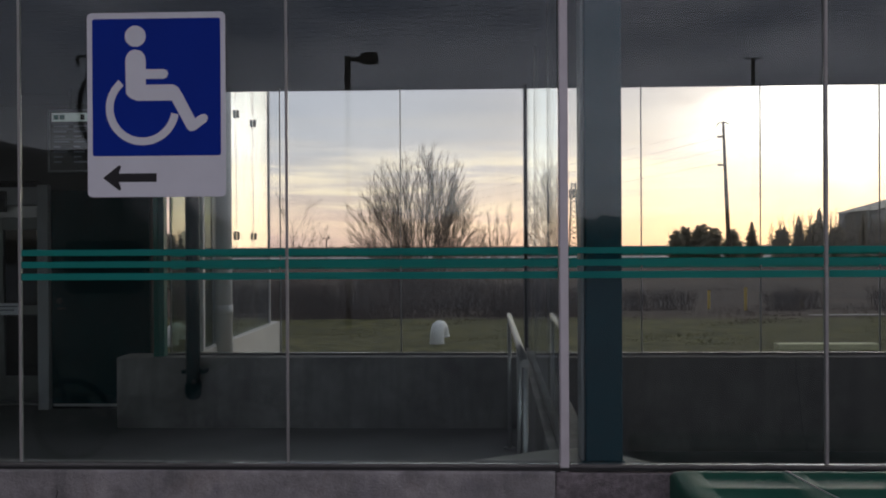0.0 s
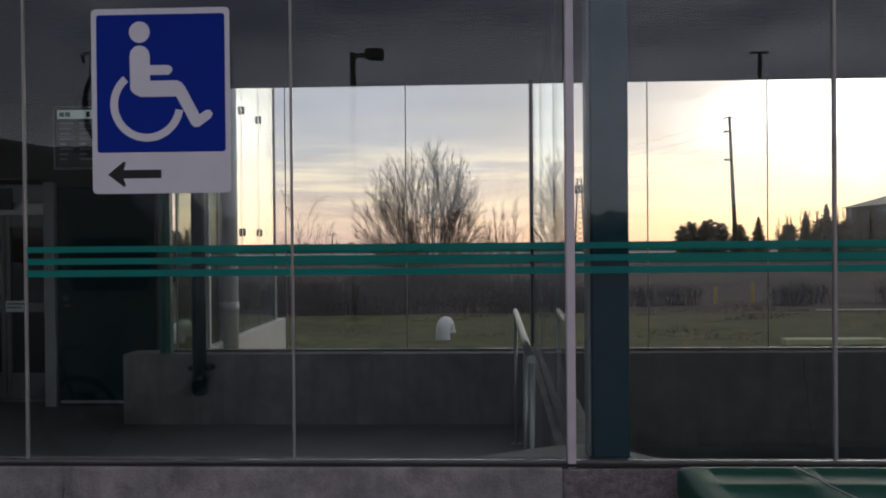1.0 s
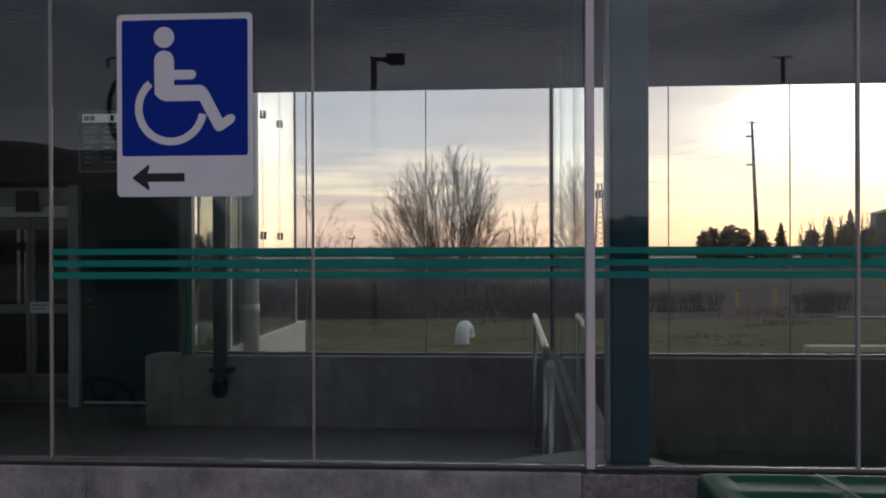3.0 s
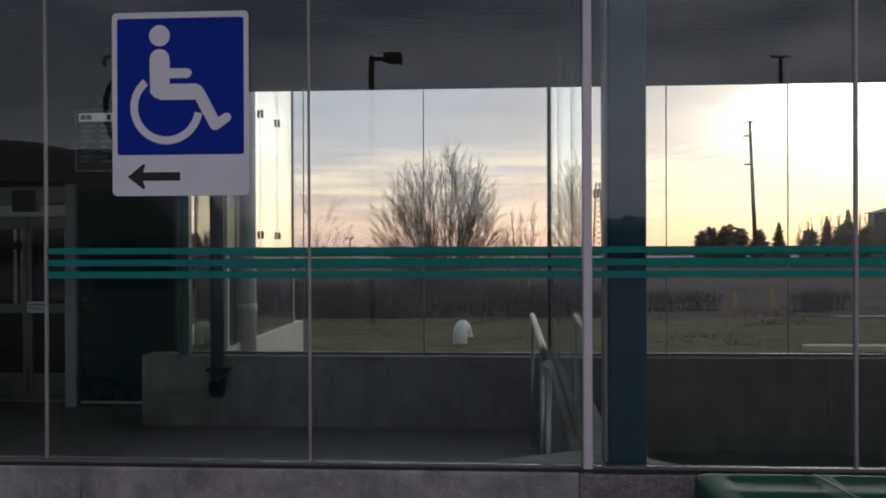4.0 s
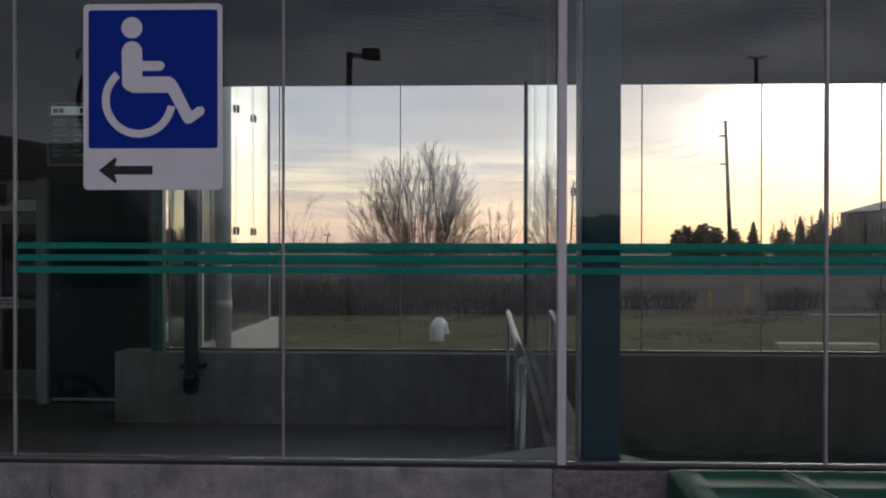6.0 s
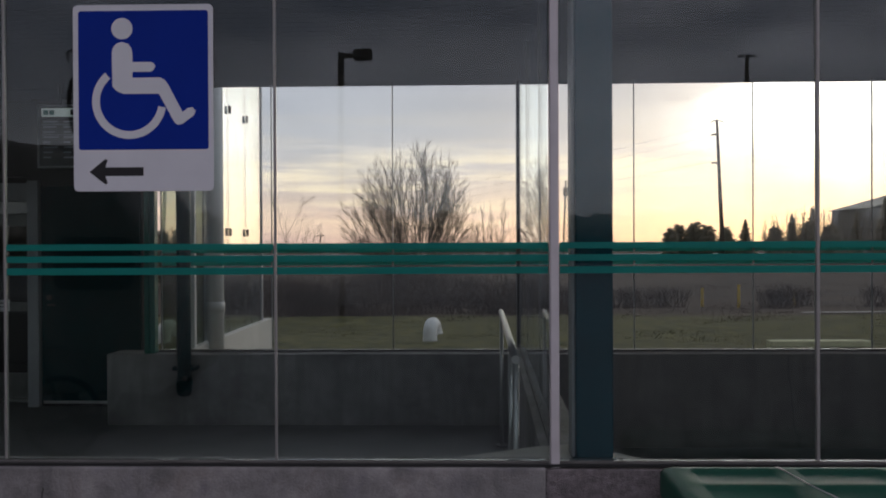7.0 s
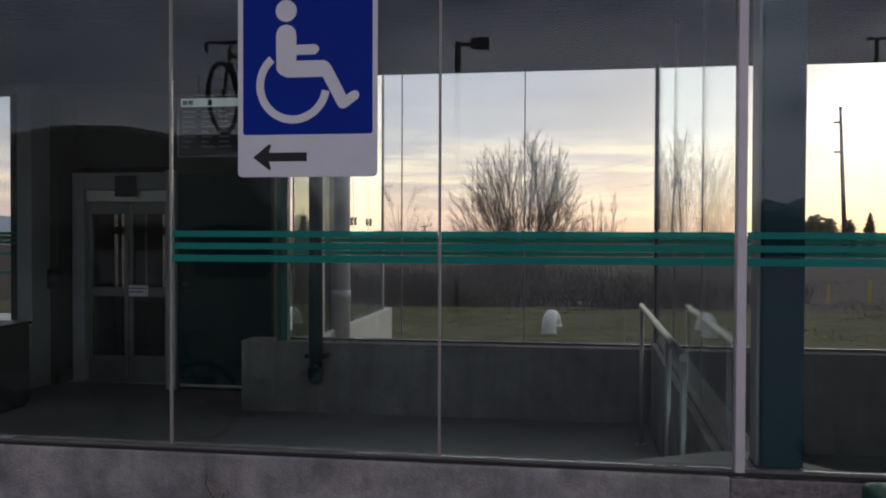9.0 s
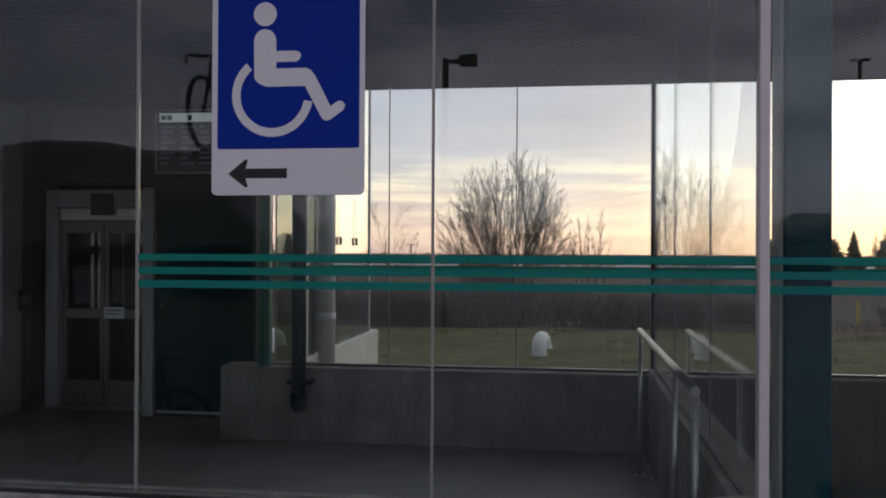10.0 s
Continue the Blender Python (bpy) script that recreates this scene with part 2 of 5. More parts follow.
GREEN_DARK = surface("dark_green_paint", (0.002, 0.030, 0.034), 0.45, vary=0.2, scale=3, grain=50, bump=0.04, spec=0.12)
GREEN_POST = surface("green_post_paint", (0.03, 0.14, 0.12), 0.35, vary=0.15, scale=4, bump=0.04)
SIGN_WHITE = surface("sign_white", (0.74, 0.74, 0.78), 0.4, vary=0.05, scale=4, bump=0.02)
SIGN_BLUE = surface("sign_blue", (0.004, 0.028, 0.30), 0.6, vary=0.08, scale=4, bump=0.02, spec=0.12)
SIGN_BLACK = surface("sign_black", (0.012, 0.010, 0.012), 0.5, vary=0.1, bump=0.02)
BIN = surface("green_plastic", (0.004, 0.072, 0.044), 0.5, vary=0.15, scale=8, grain=120, bump=0.08)
YELLOW = surface("yellow_label", (0.65, 0.55, 0.08), 0.5, vary=0.1, bump=0.02)
WHITE_PVC = surface("white_pipe", (0.72, 0.72, 0.70), 0.45, vary=0.08, scale=7, bump=0.03, stain=0.15)
GREY_PAINT = surface("grey_paint", (0.36, 0.36, 0.37), 0.5, vary=0.12, scale=4, bump=0.04)
PALE_PAINT = surface("pale_grey_paint", (0.60, 0.60, 0.59), 0.5, vary=0.12, scale=4, bump=0.04, stain=0.2)
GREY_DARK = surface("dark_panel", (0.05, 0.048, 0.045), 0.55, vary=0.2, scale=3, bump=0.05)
LIFT_STEEL = surface("dark_lift_steel", (0.20, 0.205, 0.195), 0.45, 0.5, vary=0.2, scale=5, bump=0.04)
GREEN_GLOSS = surface("glossy_green_paint", (0.03, 0.13, 0.11), 0.16, vary=0.1, scale=4, bump=0.0)
BLACK = surface("black_plastic", (0.012, 0.012, 0.013), 0.45, vary=0.15, bump=0.04)
def lit(name, colour, strength):
    m = bpy.data.materials.new(name)
    m.use_nodes = True
    p = m.node_tree.nodes["Principled BSDF"]
    p.inputs["Base Color"].default_value = (*colour, 1)
    p.inputs["Emission Color"].default_value = (*colour, 1)
    p.inputs["Emission Strength"].default_value = strength
    return m


SCREEN = surface("board_face", (0.022, 0.024, 0.028), 0.3, vary=0.15, bump=0.0)
BAR = surface("board_bars", (0.22, 0.23, 0.25), 0.5, vary=0.1, bump=0.0)
BAR_PALE = lit("board_heading", (0.50, 0.54, 0.54), 0.28)
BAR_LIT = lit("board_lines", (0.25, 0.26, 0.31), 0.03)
BARK = surface("bark", (0.18, 0.14, 0.11), 0.9, vary=0.35, scale=6, grain=50, bump=0.4)
# bark paled to carry distance haze on the far trees
HAZED_BARK = surface("hazed_bark", (0.30, 0.26, 0.22), 0.9, vary=0.3, scale=4, bump=0.0)
TWIG = surface("twig", (0.15, 0.11, 0.085), 0.9, vary=0.3, scale=4, bump=0.0)
# base colour lightened to stand in for distance haze and glare
HAZED_NEEDLES = surface("hazed_needles", (0.19, 0.175, 0.14), 0.9, vary=0.4, scale=2, bump=0.0)


def let_light_through(m, colour, share):
    """Mixes a translucent share into a material, as thin leaves have."""
    n = Nodes(m.node_tree)
    out = [x for x in m.node_tree.nodes if x.type == "OUTPUT_MATERIAL"][0]
    tl = n.add("ShaderNodeBsdfTranslucent")
    tl.inputs[0].default_value = (*colour, 1)
    mx = n.add("ShaderNodeMixShader")
    mx.inputs[0].default_value = share
    n.link(m.node_tree.nodes["Principled BSDF"].outputs[0], mx.inputs[1])
    n.link(tl.outputs[0], mx.inputs[2])
    n.link(mx.outputs[0], out.inputs[0])


# translucency set high so that far evergreens pale like haze
let_light_through(HAZED_NEEDLES, (0.52, 0.46, 0.36), 0.68)
SCRUB = surface("dry_scrub", (0.12, 0.084, 0.062), 0.95, vary=0.5, scale=0.35, grain=3, bump=0.0)
BLADE = surface("grass_blade", (0.17, 0.165, 0.055), 0.9, vary=0.5, scale=0.8, grain=6, bump=0.0, tint=(0.09, 0.092, 0.032))
TIMBER = surface("pole_timber", (0.10, 0.075, 0.055), 0.9, vary=0.2, scale=2, bump=0.1)
PALE_ROAD = surface("pale_road", (0.34, 0.35, 0.36), 0.8, vary=0.15, scale=0.1, grain=2, bump=0.0)
ROOFING = surface("barn_cladding", (0.27, 0.25, 0.235), 0.7, vary=0.15, scale=0.4, bump=0.0)
VAN_PAINT = surface("dark_van_paint", (0.18, 0.184, 0.168), 0.4, vary=0.2, bump=0.02)
TYRE = surface("tyre", (0.015, 0.015, 0.016), 0.85, vary=0.2, bump=0.1)


def ground_material():
    """Lawn near by, dry field farther off, asphalt in front of the building."""
    m = bpy.data.materials.new("ground")
    m.use_nodes = True
    n = Nodes(m.node_tree)
    p = m.node_tree.nodes["Principled BSDF"]
    co = n.add("ShaderNodeTexCoord").outputs["Object"]
    sep = n.add("ShaderNodeSeparateXYZ")
    n.link(co, sep.inputs[0])
    big, mid, fine = n.noise(co, 0.22, 7.0, 0.68), n.noise(co, 2.5, 5.0, 0.65), n.noise(co, 40.0, 3.0, 0.7)
    lawn = n.mix(n.ramp(mid, [(0.32, (0, 0, 0)), (0.68, (1, 1, 1))]), (0.035, 0.042, 0.012, 1), (0.19, 0.168, 0.062, 1))
    lawn = n.mix(n.math("MULTIPLY", fine, 0.35), lawn, (0.085, 0.085, 0.028, 1))
    lawn = n.mix(n.math("MULTIPLY", n.ramp(big, [(0.40, (0, 0, 0)), (0.62, (1, 1, 1))]), 0.5), lawn, (0.05, 0.047, 0.018, 1))
    dry = n.mix(n.ramp(big, [(0.35, (0, 0, 0)), (0.65, (1, 1, 1))]), (0.034, 0.024, 0.018, 1), (0.105, 0.072, 0.052, 1))
    dry = n.mix(n.math("MULTIPLY", mid, 0.6), dry, (0.048, 0.034, 0.026, 1))
    tar = n.mix(fine, (0.15, 0.15, 0.152, 1), (0.21, 0.21, 0.21, 1))
    edge = n.math("ADD", sep.outputs[1], n.math("MULTIPLY", n.math("ADD", big, n.math("MULTIPLY", mid, 0.4)), 7.0))
    out = n.ramp(n.math("MULTIPLY", edge, 0.02, True), [(0.40, (0, 0, 0)), (0.44, (1, 1, 1))])
    col = n.mix(out, lawn, dry)
    col = n.mix(n.math("LESS_THAN", sep.outputs[1], -0.1), col, tar)
    n.link(col, p.inputs["Base Color"])
    p.inputs["Roughness"].default_value = 0.95
    p.inputs["Specular IOR Level"].default_value = 0.2
    b = n.add("ShaderNodeBump")
    b.inputs["Strength"].default_value = 0.5
    b.inputs["Distance"].default_value = 0.03
    n.link(n.math("ADD", fine, mid), b.inputs["Height"])
    n.link(b.outputs[0], p.inputs["Normal"])
    return m


# ---- mesh helpers ----
def link_mesh(name, bm, material, parent=None, label=""):
    me = bpy.data.meshes.new(name)
    bm.normal_update()
    bm.to_mesh(me)
    bm.free()
    me.materials.append(material)
    ob = new(name, me)
    if parent:
        ob.parent = parent
    if label:
        ob["label"] = label
    return ob


part = link_mesh


def thing(name, x=0, y=0, z=0, turn=0.0, label="", category="", group="", kind=""):
    ob = new(name)
    ob.matrix_world = pose(x, y, z, 0, 0, turn)
    return tagged(ob, label, category, group, kind)


def boxes(*spans, bevel=0.0, segments=2):
    """A bmesh of axis-parallel boxes (x0, x1, y0, y1, z0, z1), with rounded edges."""
    bm = bmesh.new()
    for x0, x1, y0, y1, z0, z1 in spans:
        m = Matrix.Translation(((x0 + x1) / 2, (y0 + y1) / 2, (z0 + z1) / 2)) @ Matrix.Diagonal((x1 - x0, y1 - y0, z1 - z0, 1))
        bmesh.ops.create_cube(bm, size=1, matrix=m)
    if bevel:
        bmesh.ops.bevel(bm, geom=bm.edges[:], offset=bevel, segments=segments, affect="EDGES", profile=0.6)
    return bm


def tube(points, radius, sides=12, closed=False, bm=None, caps=True):
    """A pipe along points; radius a number or one for each point."""
    bm = bm or bmesh.new()
    pts = [Vector(p) for p in points]
    rr = radius if isinstance(radius, (list, tuple)) else [radius] * len(pts)
    rings = []
    side = None
    for i, p in enumerate(pts):
        a = pts[i - 1] if (i or closed) else p
        b = pts[(i + 1) % len(pts)] if (i + 1 < len(pts) or closed) else p
        d = (b - a).normalized()
        if side is None:
            side = d.cross(Vector((0, 0, 1)) if abs(d.z) < 0.9 else Vector((1, 0, 0))).normalized()
        side = (side - d * side.dot(d)).normalized()
        other = d.cross(side)
        rings.append([bm.verts.new(p + (side * math.cos(u) + other * math.sin(u)) * rr[i]) for u in (2 * math.pi * k / sides for k in range(sides))])
    pairs = list(zip(rings, rings[1:])) + ([(rings[-1], rings[0])] if closed else [])
    for r, q in pairs:
        for k in range(sides):
            f = bm.faces.new((r[k], r[(k + 1) % sides], q[(k + 1) % sides], q[k]))
            f.smooth = True
    if caps and not closed:
        bm.faces.new(rings[0][::-1])
        bm.faces.new(rings[-1])
    return bm


def outline(points, depth, at=(0, 0, 0), bevel=0.0):
    """A flat shape given by (x, z) points, made thick along +y."""
    bm = bmesh.new()
    vs = [bm.verts.new((x + at[0], at[1], z + at[2])) for x, z in points]
    f = bm.faces.new(vs)
    r = bmesh.ops.extrude_face_region(bm, geom=[f])
    bmesh.ops.translate(bm, verts=[v for v in r["geom"] if isinstance(v, bmesh.types.BMVert)], vec=(0, depth, 0))
    bmesh.ops.recalc_face_normals(bm, faces=bm.faces[:])
    if bevel:
        bmesh.ops.bevel(bm, geom=bm.edges[:], offset=bevel, segments=1, affect="EDGES")
    return bm


def round_rect(x0, x1, z0, z1, r, n=6):
    pts = []
    for cx, cz, a0 in ((x1 - r, z1 - r, 0), (x0 + r, z1 - r, 90), (x0 + r, z0 + r, 180), (x1 - r, z0 + r, 270)):
        pts += [(cx + r * math.cos(radians(a0 + 90 * k / n)), cz + r * math.sin(radians(a0 + 90 * k / n))) for k in range(n + 1)]
    return pts


def stroke(points, width, n=6):
    """The outline of a thick line with round ends through (x, z) points."""
    h = width / 2
    pts = [Vector(p) for p in points]
    left, right = [], []
    for i, p in enumerate(pts):
        d0 = (p - pts[i - 1]).normalized() if i else None
        d1 = (pts[i + 1] - p).normalized() if i + 1 < len(pts) else None
        d = ((d0 or d1) + (d1 or d0)).normalized()
        k = h / max(0.4, d.dot(d0 or d1))
        nrm = Vector((-d.y, d.x))
        left.append(p + nrm * k)
        right.append(p - nrm * k)
    def cap(c, start):
        return [c + Vector((math.cos(start + math.pi * j / n), math.sin(start + math.pi * j / n))) * h for j in range(1, n)]
    d = pts[-1] - pts[-2]
    e = pts[0] - pts[1]
    end = cap(pts[-1], math.atan2(d.y, d.x) - math.pi / 2)
    first = cap(pts[0], math.atan2(e.y, e.x) - math.pi / 2)
    return [tuple(v) for v in right + end + left[::-1] + first]


# ---- structure ----
FLOOR_Z, KERB_Z, SOFFIT_Z, BACK_Z = -0.10, 0.684, 3.225, 0.585


def ground_height(x, y):
    if 0.05 < y < 4.62:
        return -0.6
    if y < 5.2:
        return -0.13
    if y < 8:
        return -0.13 + 0.13 * (y - 5.2) / 2.8
    if y < 15:
        return 0.0
    if y < 30:
        return -0.9 * (y - 15) / 15
    return -0.9


def build_ground():
    ys = [-400, -60, -20, -8, -2, 0.0, 0.1, 3, 4.6, 4.66, 5.2, 6.5] + [8 + 0.5 * i for i in range(60)] + [40, 48, 60, 80, 110, 160, 260, 500, 1200, 3500]
    xs = [-3000, -800, -200, -80, -40] + [-26 + 1.0 * i for i in range(60)] + [40, 60, 90, 200, 800, 3000]
    rnd = random.Random(5)
    bm = bmesh.new()
    grid = [[bm.verts.new((x, y, ground_height(x, y) + (rnd.uniform(-0.035, 0.035) if 8 < y < 45 else 0))) for x in xs] for y in ys]
    for r, q in zip(grid, grid[1:]):
        for i in range(len(xs) - 1):
            f = bm.faces.new((r[i], r[i + 1], q[i + 1], q[i]))
            f.smooth = True
    tagged(link_mesh("ground", bm, ground_material()), "short lawn running into a dry brown field", "ground", kind="structure")


build_ground()
tagged(link_mesh("floor", boxes((-9.5, 0.50, 0.14, 5.2, -0.2, FLOOR_Z), (0.50, 6.4, 0.14, 4.5, -0.45, -0.32), (-6.1, -2.95, 5.2, 9.2, -0.115, FLOOR_Z)), FLOOR), "dark smooth concrete floor inside the shelter", "floor", kind="structure")

tagged(link_mesh("wall_front", boxes((-9.5, 0.412, -0.06, 0.14, -0.5, KERB_Z), bevel=0.008), KERB), "cracked cast concrete kerb wall under the glass", "wall", kind="structure")
tagged(link_mesh("wall_front_east", boxes((0.4135, 6.4, -0.056, 0.14, -0.5, KERB_Z - 0.006), bevel=0.005), KERB_ROUGH), "rough pebbled concrete kerb wall under the glass", "wall", kind="structure")
# broad triangular haunch of concrete at the foot of the corner post
bm = bmesh.new()
tri = [(-0.02, 0.14), (0.88, 0.14), (0.72, 0.30), (0.56, 0.42), (0.40, 0.37)]
lo = [bm.verts.new((x, y, FLOOR_Z)) for x, y in tri]
hi = [bm.verts.new((x, y, KERB_Z - 0.01)) for x, y in tri]
bm.faces.new(hi)
bm.faces.new(lo[::-1])
for a in range(5):
    b = (a + 1) % 5
    bm.faces.new((lo[a], lo[b], hi[b], hi[a]))
tagged(link_mesh("corner_haunch", bm, CONCRETE_PALE), "pale triangular concrete haunch at the corner post", "wall", kind="structure")
tagged(link_mesh("wall_back", boxes((-3.40, 0.50, 4.40, 4.72, -0.5, BACK_Z), bevel=0.012), CONCRETE), "low grey concrete wall with water stains", "wall", kind="structure")
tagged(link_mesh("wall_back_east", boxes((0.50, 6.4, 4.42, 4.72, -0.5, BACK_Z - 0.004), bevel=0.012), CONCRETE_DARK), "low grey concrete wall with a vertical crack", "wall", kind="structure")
SKEW = pose(0.455, 0, 0, 0, 0, -1.5) @ pose(-0.51, 0, 0)
side_wall = tagged(link_mesh("wall_side", boxes((0.475, 0.70, 0.42, 4.38, -0.5, 0.65), bevel=0.01), CONCRETE), "narrow concrete upstand under the side glazing", "wall", kind="structure")
side_wall.matrix_world = SKEW
tagged(link_mesh("wall_wing", boxes((-3.15, -2.92, 4.72, 9.30, -0.5, 0.50), bevel=0.012), CONCRETE_SKYLIT), "pale concrete upstand of the glazed wing", "wall", kind="structure")
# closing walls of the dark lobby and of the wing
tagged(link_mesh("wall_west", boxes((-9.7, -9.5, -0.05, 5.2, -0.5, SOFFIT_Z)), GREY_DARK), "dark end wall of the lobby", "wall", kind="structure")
tagged(link_mesh("wall_east", boxes((6.4, 6.6, -0.05, 4.72, -0.5, SOFFIT_Z)), GREY_DARK), "dark end wall of the shelter", "wall", kind="structure")

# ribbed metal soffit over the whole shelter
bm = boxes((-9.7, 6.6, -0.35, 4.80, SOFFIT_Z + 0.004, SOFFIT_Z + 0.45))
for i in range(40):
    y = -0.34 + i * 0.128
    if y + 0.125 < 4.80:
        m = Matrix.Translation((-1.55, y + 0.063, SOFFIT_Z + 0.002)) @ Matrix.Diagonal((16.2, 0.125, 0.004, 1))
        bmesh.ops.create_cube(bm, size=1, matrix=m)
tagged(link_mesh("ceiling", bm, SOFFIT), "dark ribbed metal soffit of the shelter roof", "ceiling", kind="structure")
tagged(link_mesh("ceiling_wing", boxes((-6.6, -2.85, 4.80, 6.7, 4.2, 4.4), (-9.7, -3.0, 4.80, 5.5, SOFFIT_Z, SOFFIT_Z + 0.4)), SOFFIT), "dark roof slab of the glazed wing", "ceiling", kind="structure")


def glazing(name, label, run, axis, at, z0, z1, glass, joint, joint_w, joint_d, joint_mat, thick=0.012):
    """A glazed wall: panes between the given marks, joints on the marks."""
    w = thing(name, label=label, category="window", kind="structure")
    for a, b in zip(run, run[1:]):
        g = joint_w / 2 + 0.001
        s = (a + g, b - g, at - thick / 2, at + thick / 2, z0, z1) if axis == "x" else (at - thick / 2, at + thick / 2, a + g, b - g, z0, z1)
        part("pane", boxes(s), glass, w)
    for a in run:
        s = (a - joint_w / 2, a + joint_w / 2, at - joint_d / 2, at + joint_d / 2, z0, z1) if axis == "x" else (at - joint_d / 2, at + joint_d / 2, a - joint_w / 2, a + joint_w / 2, z0, z1)
        part(joint, boxes(s, bevel=min(joint_w, joint_d) * 0.25), joint_mat, w)
    return w


FRONT = [-7.9, -6.7, -5.5, -4.32, -3.13, -1.94, -0.75, 0.44]
w1 = glazing("window_1", "tall frameless clear glass panes along the front", FRONT[:-1], "x", 0.0, KERB_Z + 0.022, SOFFIT_Z, GLASS, "joint", 0.011, 0.018, ALU_DULL)
part("pane", boxes((-0.742, 0.430, -0.006, 0.006, KERB_Z + 0.022, SOFFIT_Z)), GLASS, w1)
part("sill_channel", boxes((-9.5, 0.43, -0.022, 0.022, KERB_Z + 0.004, KERB_Z + 0.020), bevel=0.003), SILL, w1)
part("gasket", boxes((-9.5, 6.4, -0.040, -0.024, KERB_Z + 0.0005, KERB_Z + 0.012)), RUBBER, w1)
part("corner_post", boxes((0.436, 0.474, -0.03, 0.03, KERB_Z - 0.02, SOFFIT_Z), bevel=0.006), ALU_PALE, w1, "pale grey square corner post")
w2 = glazing("window_2", "tall frameless clear glass panes along the front", [1.577, 2.70, 3.83, 4.96, 6.09], "x", 0.0, KERB_Z + 0.022, SOFFIT_Z, GLASS, "joint", 0.015, 0.022, ALU_DULL)
part("pane", boxes((0.480, 1.566, -0.006, 0.006, KERB_Z + 0.022, SOFFIT_Z)), GLASS, w2)
part("sill_channel", boxes((0.476, 6.4, -0.022, 0.022, KERB_Z + 0.004, KERB_Z + 0.020), bevel=0.003), SILL, w2)
for z0, z1 in ((1.618, 1.645), (1.565, 1.593), (1.511, 1.541)):
    part("stripe", boxes((-1.931, -0.758, -0.0095, -0.0065, z0, z1), (-0.742, 0.430, -0.0095, -0.0065, z0, z1)), TEAL_FILM, w1, "teal adhesive safety stripe")
    part("stripe", boxes((0.480, 1.566, -0.0095, -0.0065, z0, z1), (1.588, 2.69, -0.0095, -0.0065, z0, z1), (2.71, 3.82, -0.0095, -0.0065, z0, z1)), TEAL_FILM, w2, "teal adhesive safety stripe")

w3 = glazing("window_3", "clear rear glazing on a low concrete wall", [-2.93, -1.83, -0.635, 0.58], "x", 4.60, BACK_Z + 0.021, SOFFIT_Z, GLASS_FAR, "joint", 0.011, 0.016, GREY_JOINT)
part("sill_channel", boxes((-2.98, 0.58, 4.55, 4.65, BACK_Z + 0.004, BACK_Z + 0.020), bevel=0.004), SILL, w3)
w4 = glazing("window_4", "clear rear glazing on a low concrete wall", [0.62, 1.72, 2.87, 4.01, 5.15, 6.29], "x", 4.60, BACK_Z + 0.021, SOFFIT_Z, GLASS_FAR, "joint", 0.010, 0.016, GREY_JOINT)
part("sill_channel", boxes((0.60, 6.4, 4.55, 4.65, BACK_Z + 0.004, BACK_Z + 0.020), bevel=0.004), SILL, w4)
for z0, z1 in ((1.557, 1.593), (1.495, 1.531), (1.433, 1.469)):
    for a, b in ((-2.92, -1.84), (-1.82, -0.645), (-0.625, 0.57)):
        part("stripe", boxes((a, b, 4.588, 4.591, z0, z1)), TEAL_FILM, w3, "teal adhesive safety stripe")
    for a, b in ((0.63, 1.71), (1.73, 2.86), (2.88, 4.00), (4.02, 5.14), (5.16, 6.28)):
        part("stripe", boxes((a, b, 4.588, 4.591, z0, z1)), TEAL_FILM, w4, "teal adhesive safety stripe")
w5 = glazing("window_5", "clear side glazing across the shelter", [0.10, 1.36, 2.96, 4.56], "y", 0.535, 0.662, SOFFIT_Z, GLASS_SIDE, "joint", 0.008, 0.012, GREY_JOINT)
part("sill_channel", boxes((0.522, 0.548, 0.38, 4.52, 0.652, 0.664), bevel=0.003), SILL, w5)
part("corner_post", boxes((0.517, 0.553, 4.575, 4.62, BACK_Z + 0.03, SOFFIT_Z), bevel=0.005), RUBBER, w5)
w5.matrix_world = SKEW
w6 = glazing("window_6", "tall coated glass panes that mirror the evening sky", [5.98, 6.40, 7.01, 7.85, 8.68], "y", -2.95, 0.522, 4.2, GLASS_WING, "joint", 0.012, 0.014, RUBBER)
part("pane", boxes((-2.956, -2.944, 4.64, 5.97, 0.522, 4.2)), GLASS_TINTED, w6, "green tinted pane")
for y in (7.01, 7.85):
    for z in (1.80, 3.36):
        part("clip", boxes((-2.930, -2.910, y - 0.035, y + 0.035, z - 0.05, z + 0.05), bevel=0.006), GREY_DARK, w6, "dark metal patch clip")
tagged(link_mesh("wing_end", boxes((-3.10, -2.93, 8.70, 8.76, 0.52, 4.2)), GREY_PAINT), "slim grey end post of the glazed wing", "post", kind="structure")

# ---- steelwork ----
col = thing("steel_column", 0.645, 0.19, KERB_Z - 0.01, label="teal painted square steel column behind the glass", category="column")
part("shaft", boxes((-0.083, 0.083, -0.085, 0.085, 0.012, SOFFIT_Z - KERB_Z + 0.01), bevel=0.012, segments=3), TEAL, col)
part("base_plate", boxes((-0.095, 0.095, -0.10, 0.10, 0.0, 0.012), bevel=0.003), TEAL, col)
part("cover_strip", boxes((-0.098, -0.085, -0.06, 0.06, 0.012, SOFFIT_Z - KERB_Z + 0.01), bevel=0.003), GREY_PAINT, col, "pale grey cover strip")

gp = thing("green_post", -3.0, 4.50, BACK_Z, label="dark green square post with a glossy edge on the low wall", category="post")
part("shaft", boxes((-0.045, 0.055, -0.045, 0.045, 0.0, SOFFIT_Z - BACK_Z), bevel=0.006), GREEN_POST, gp)
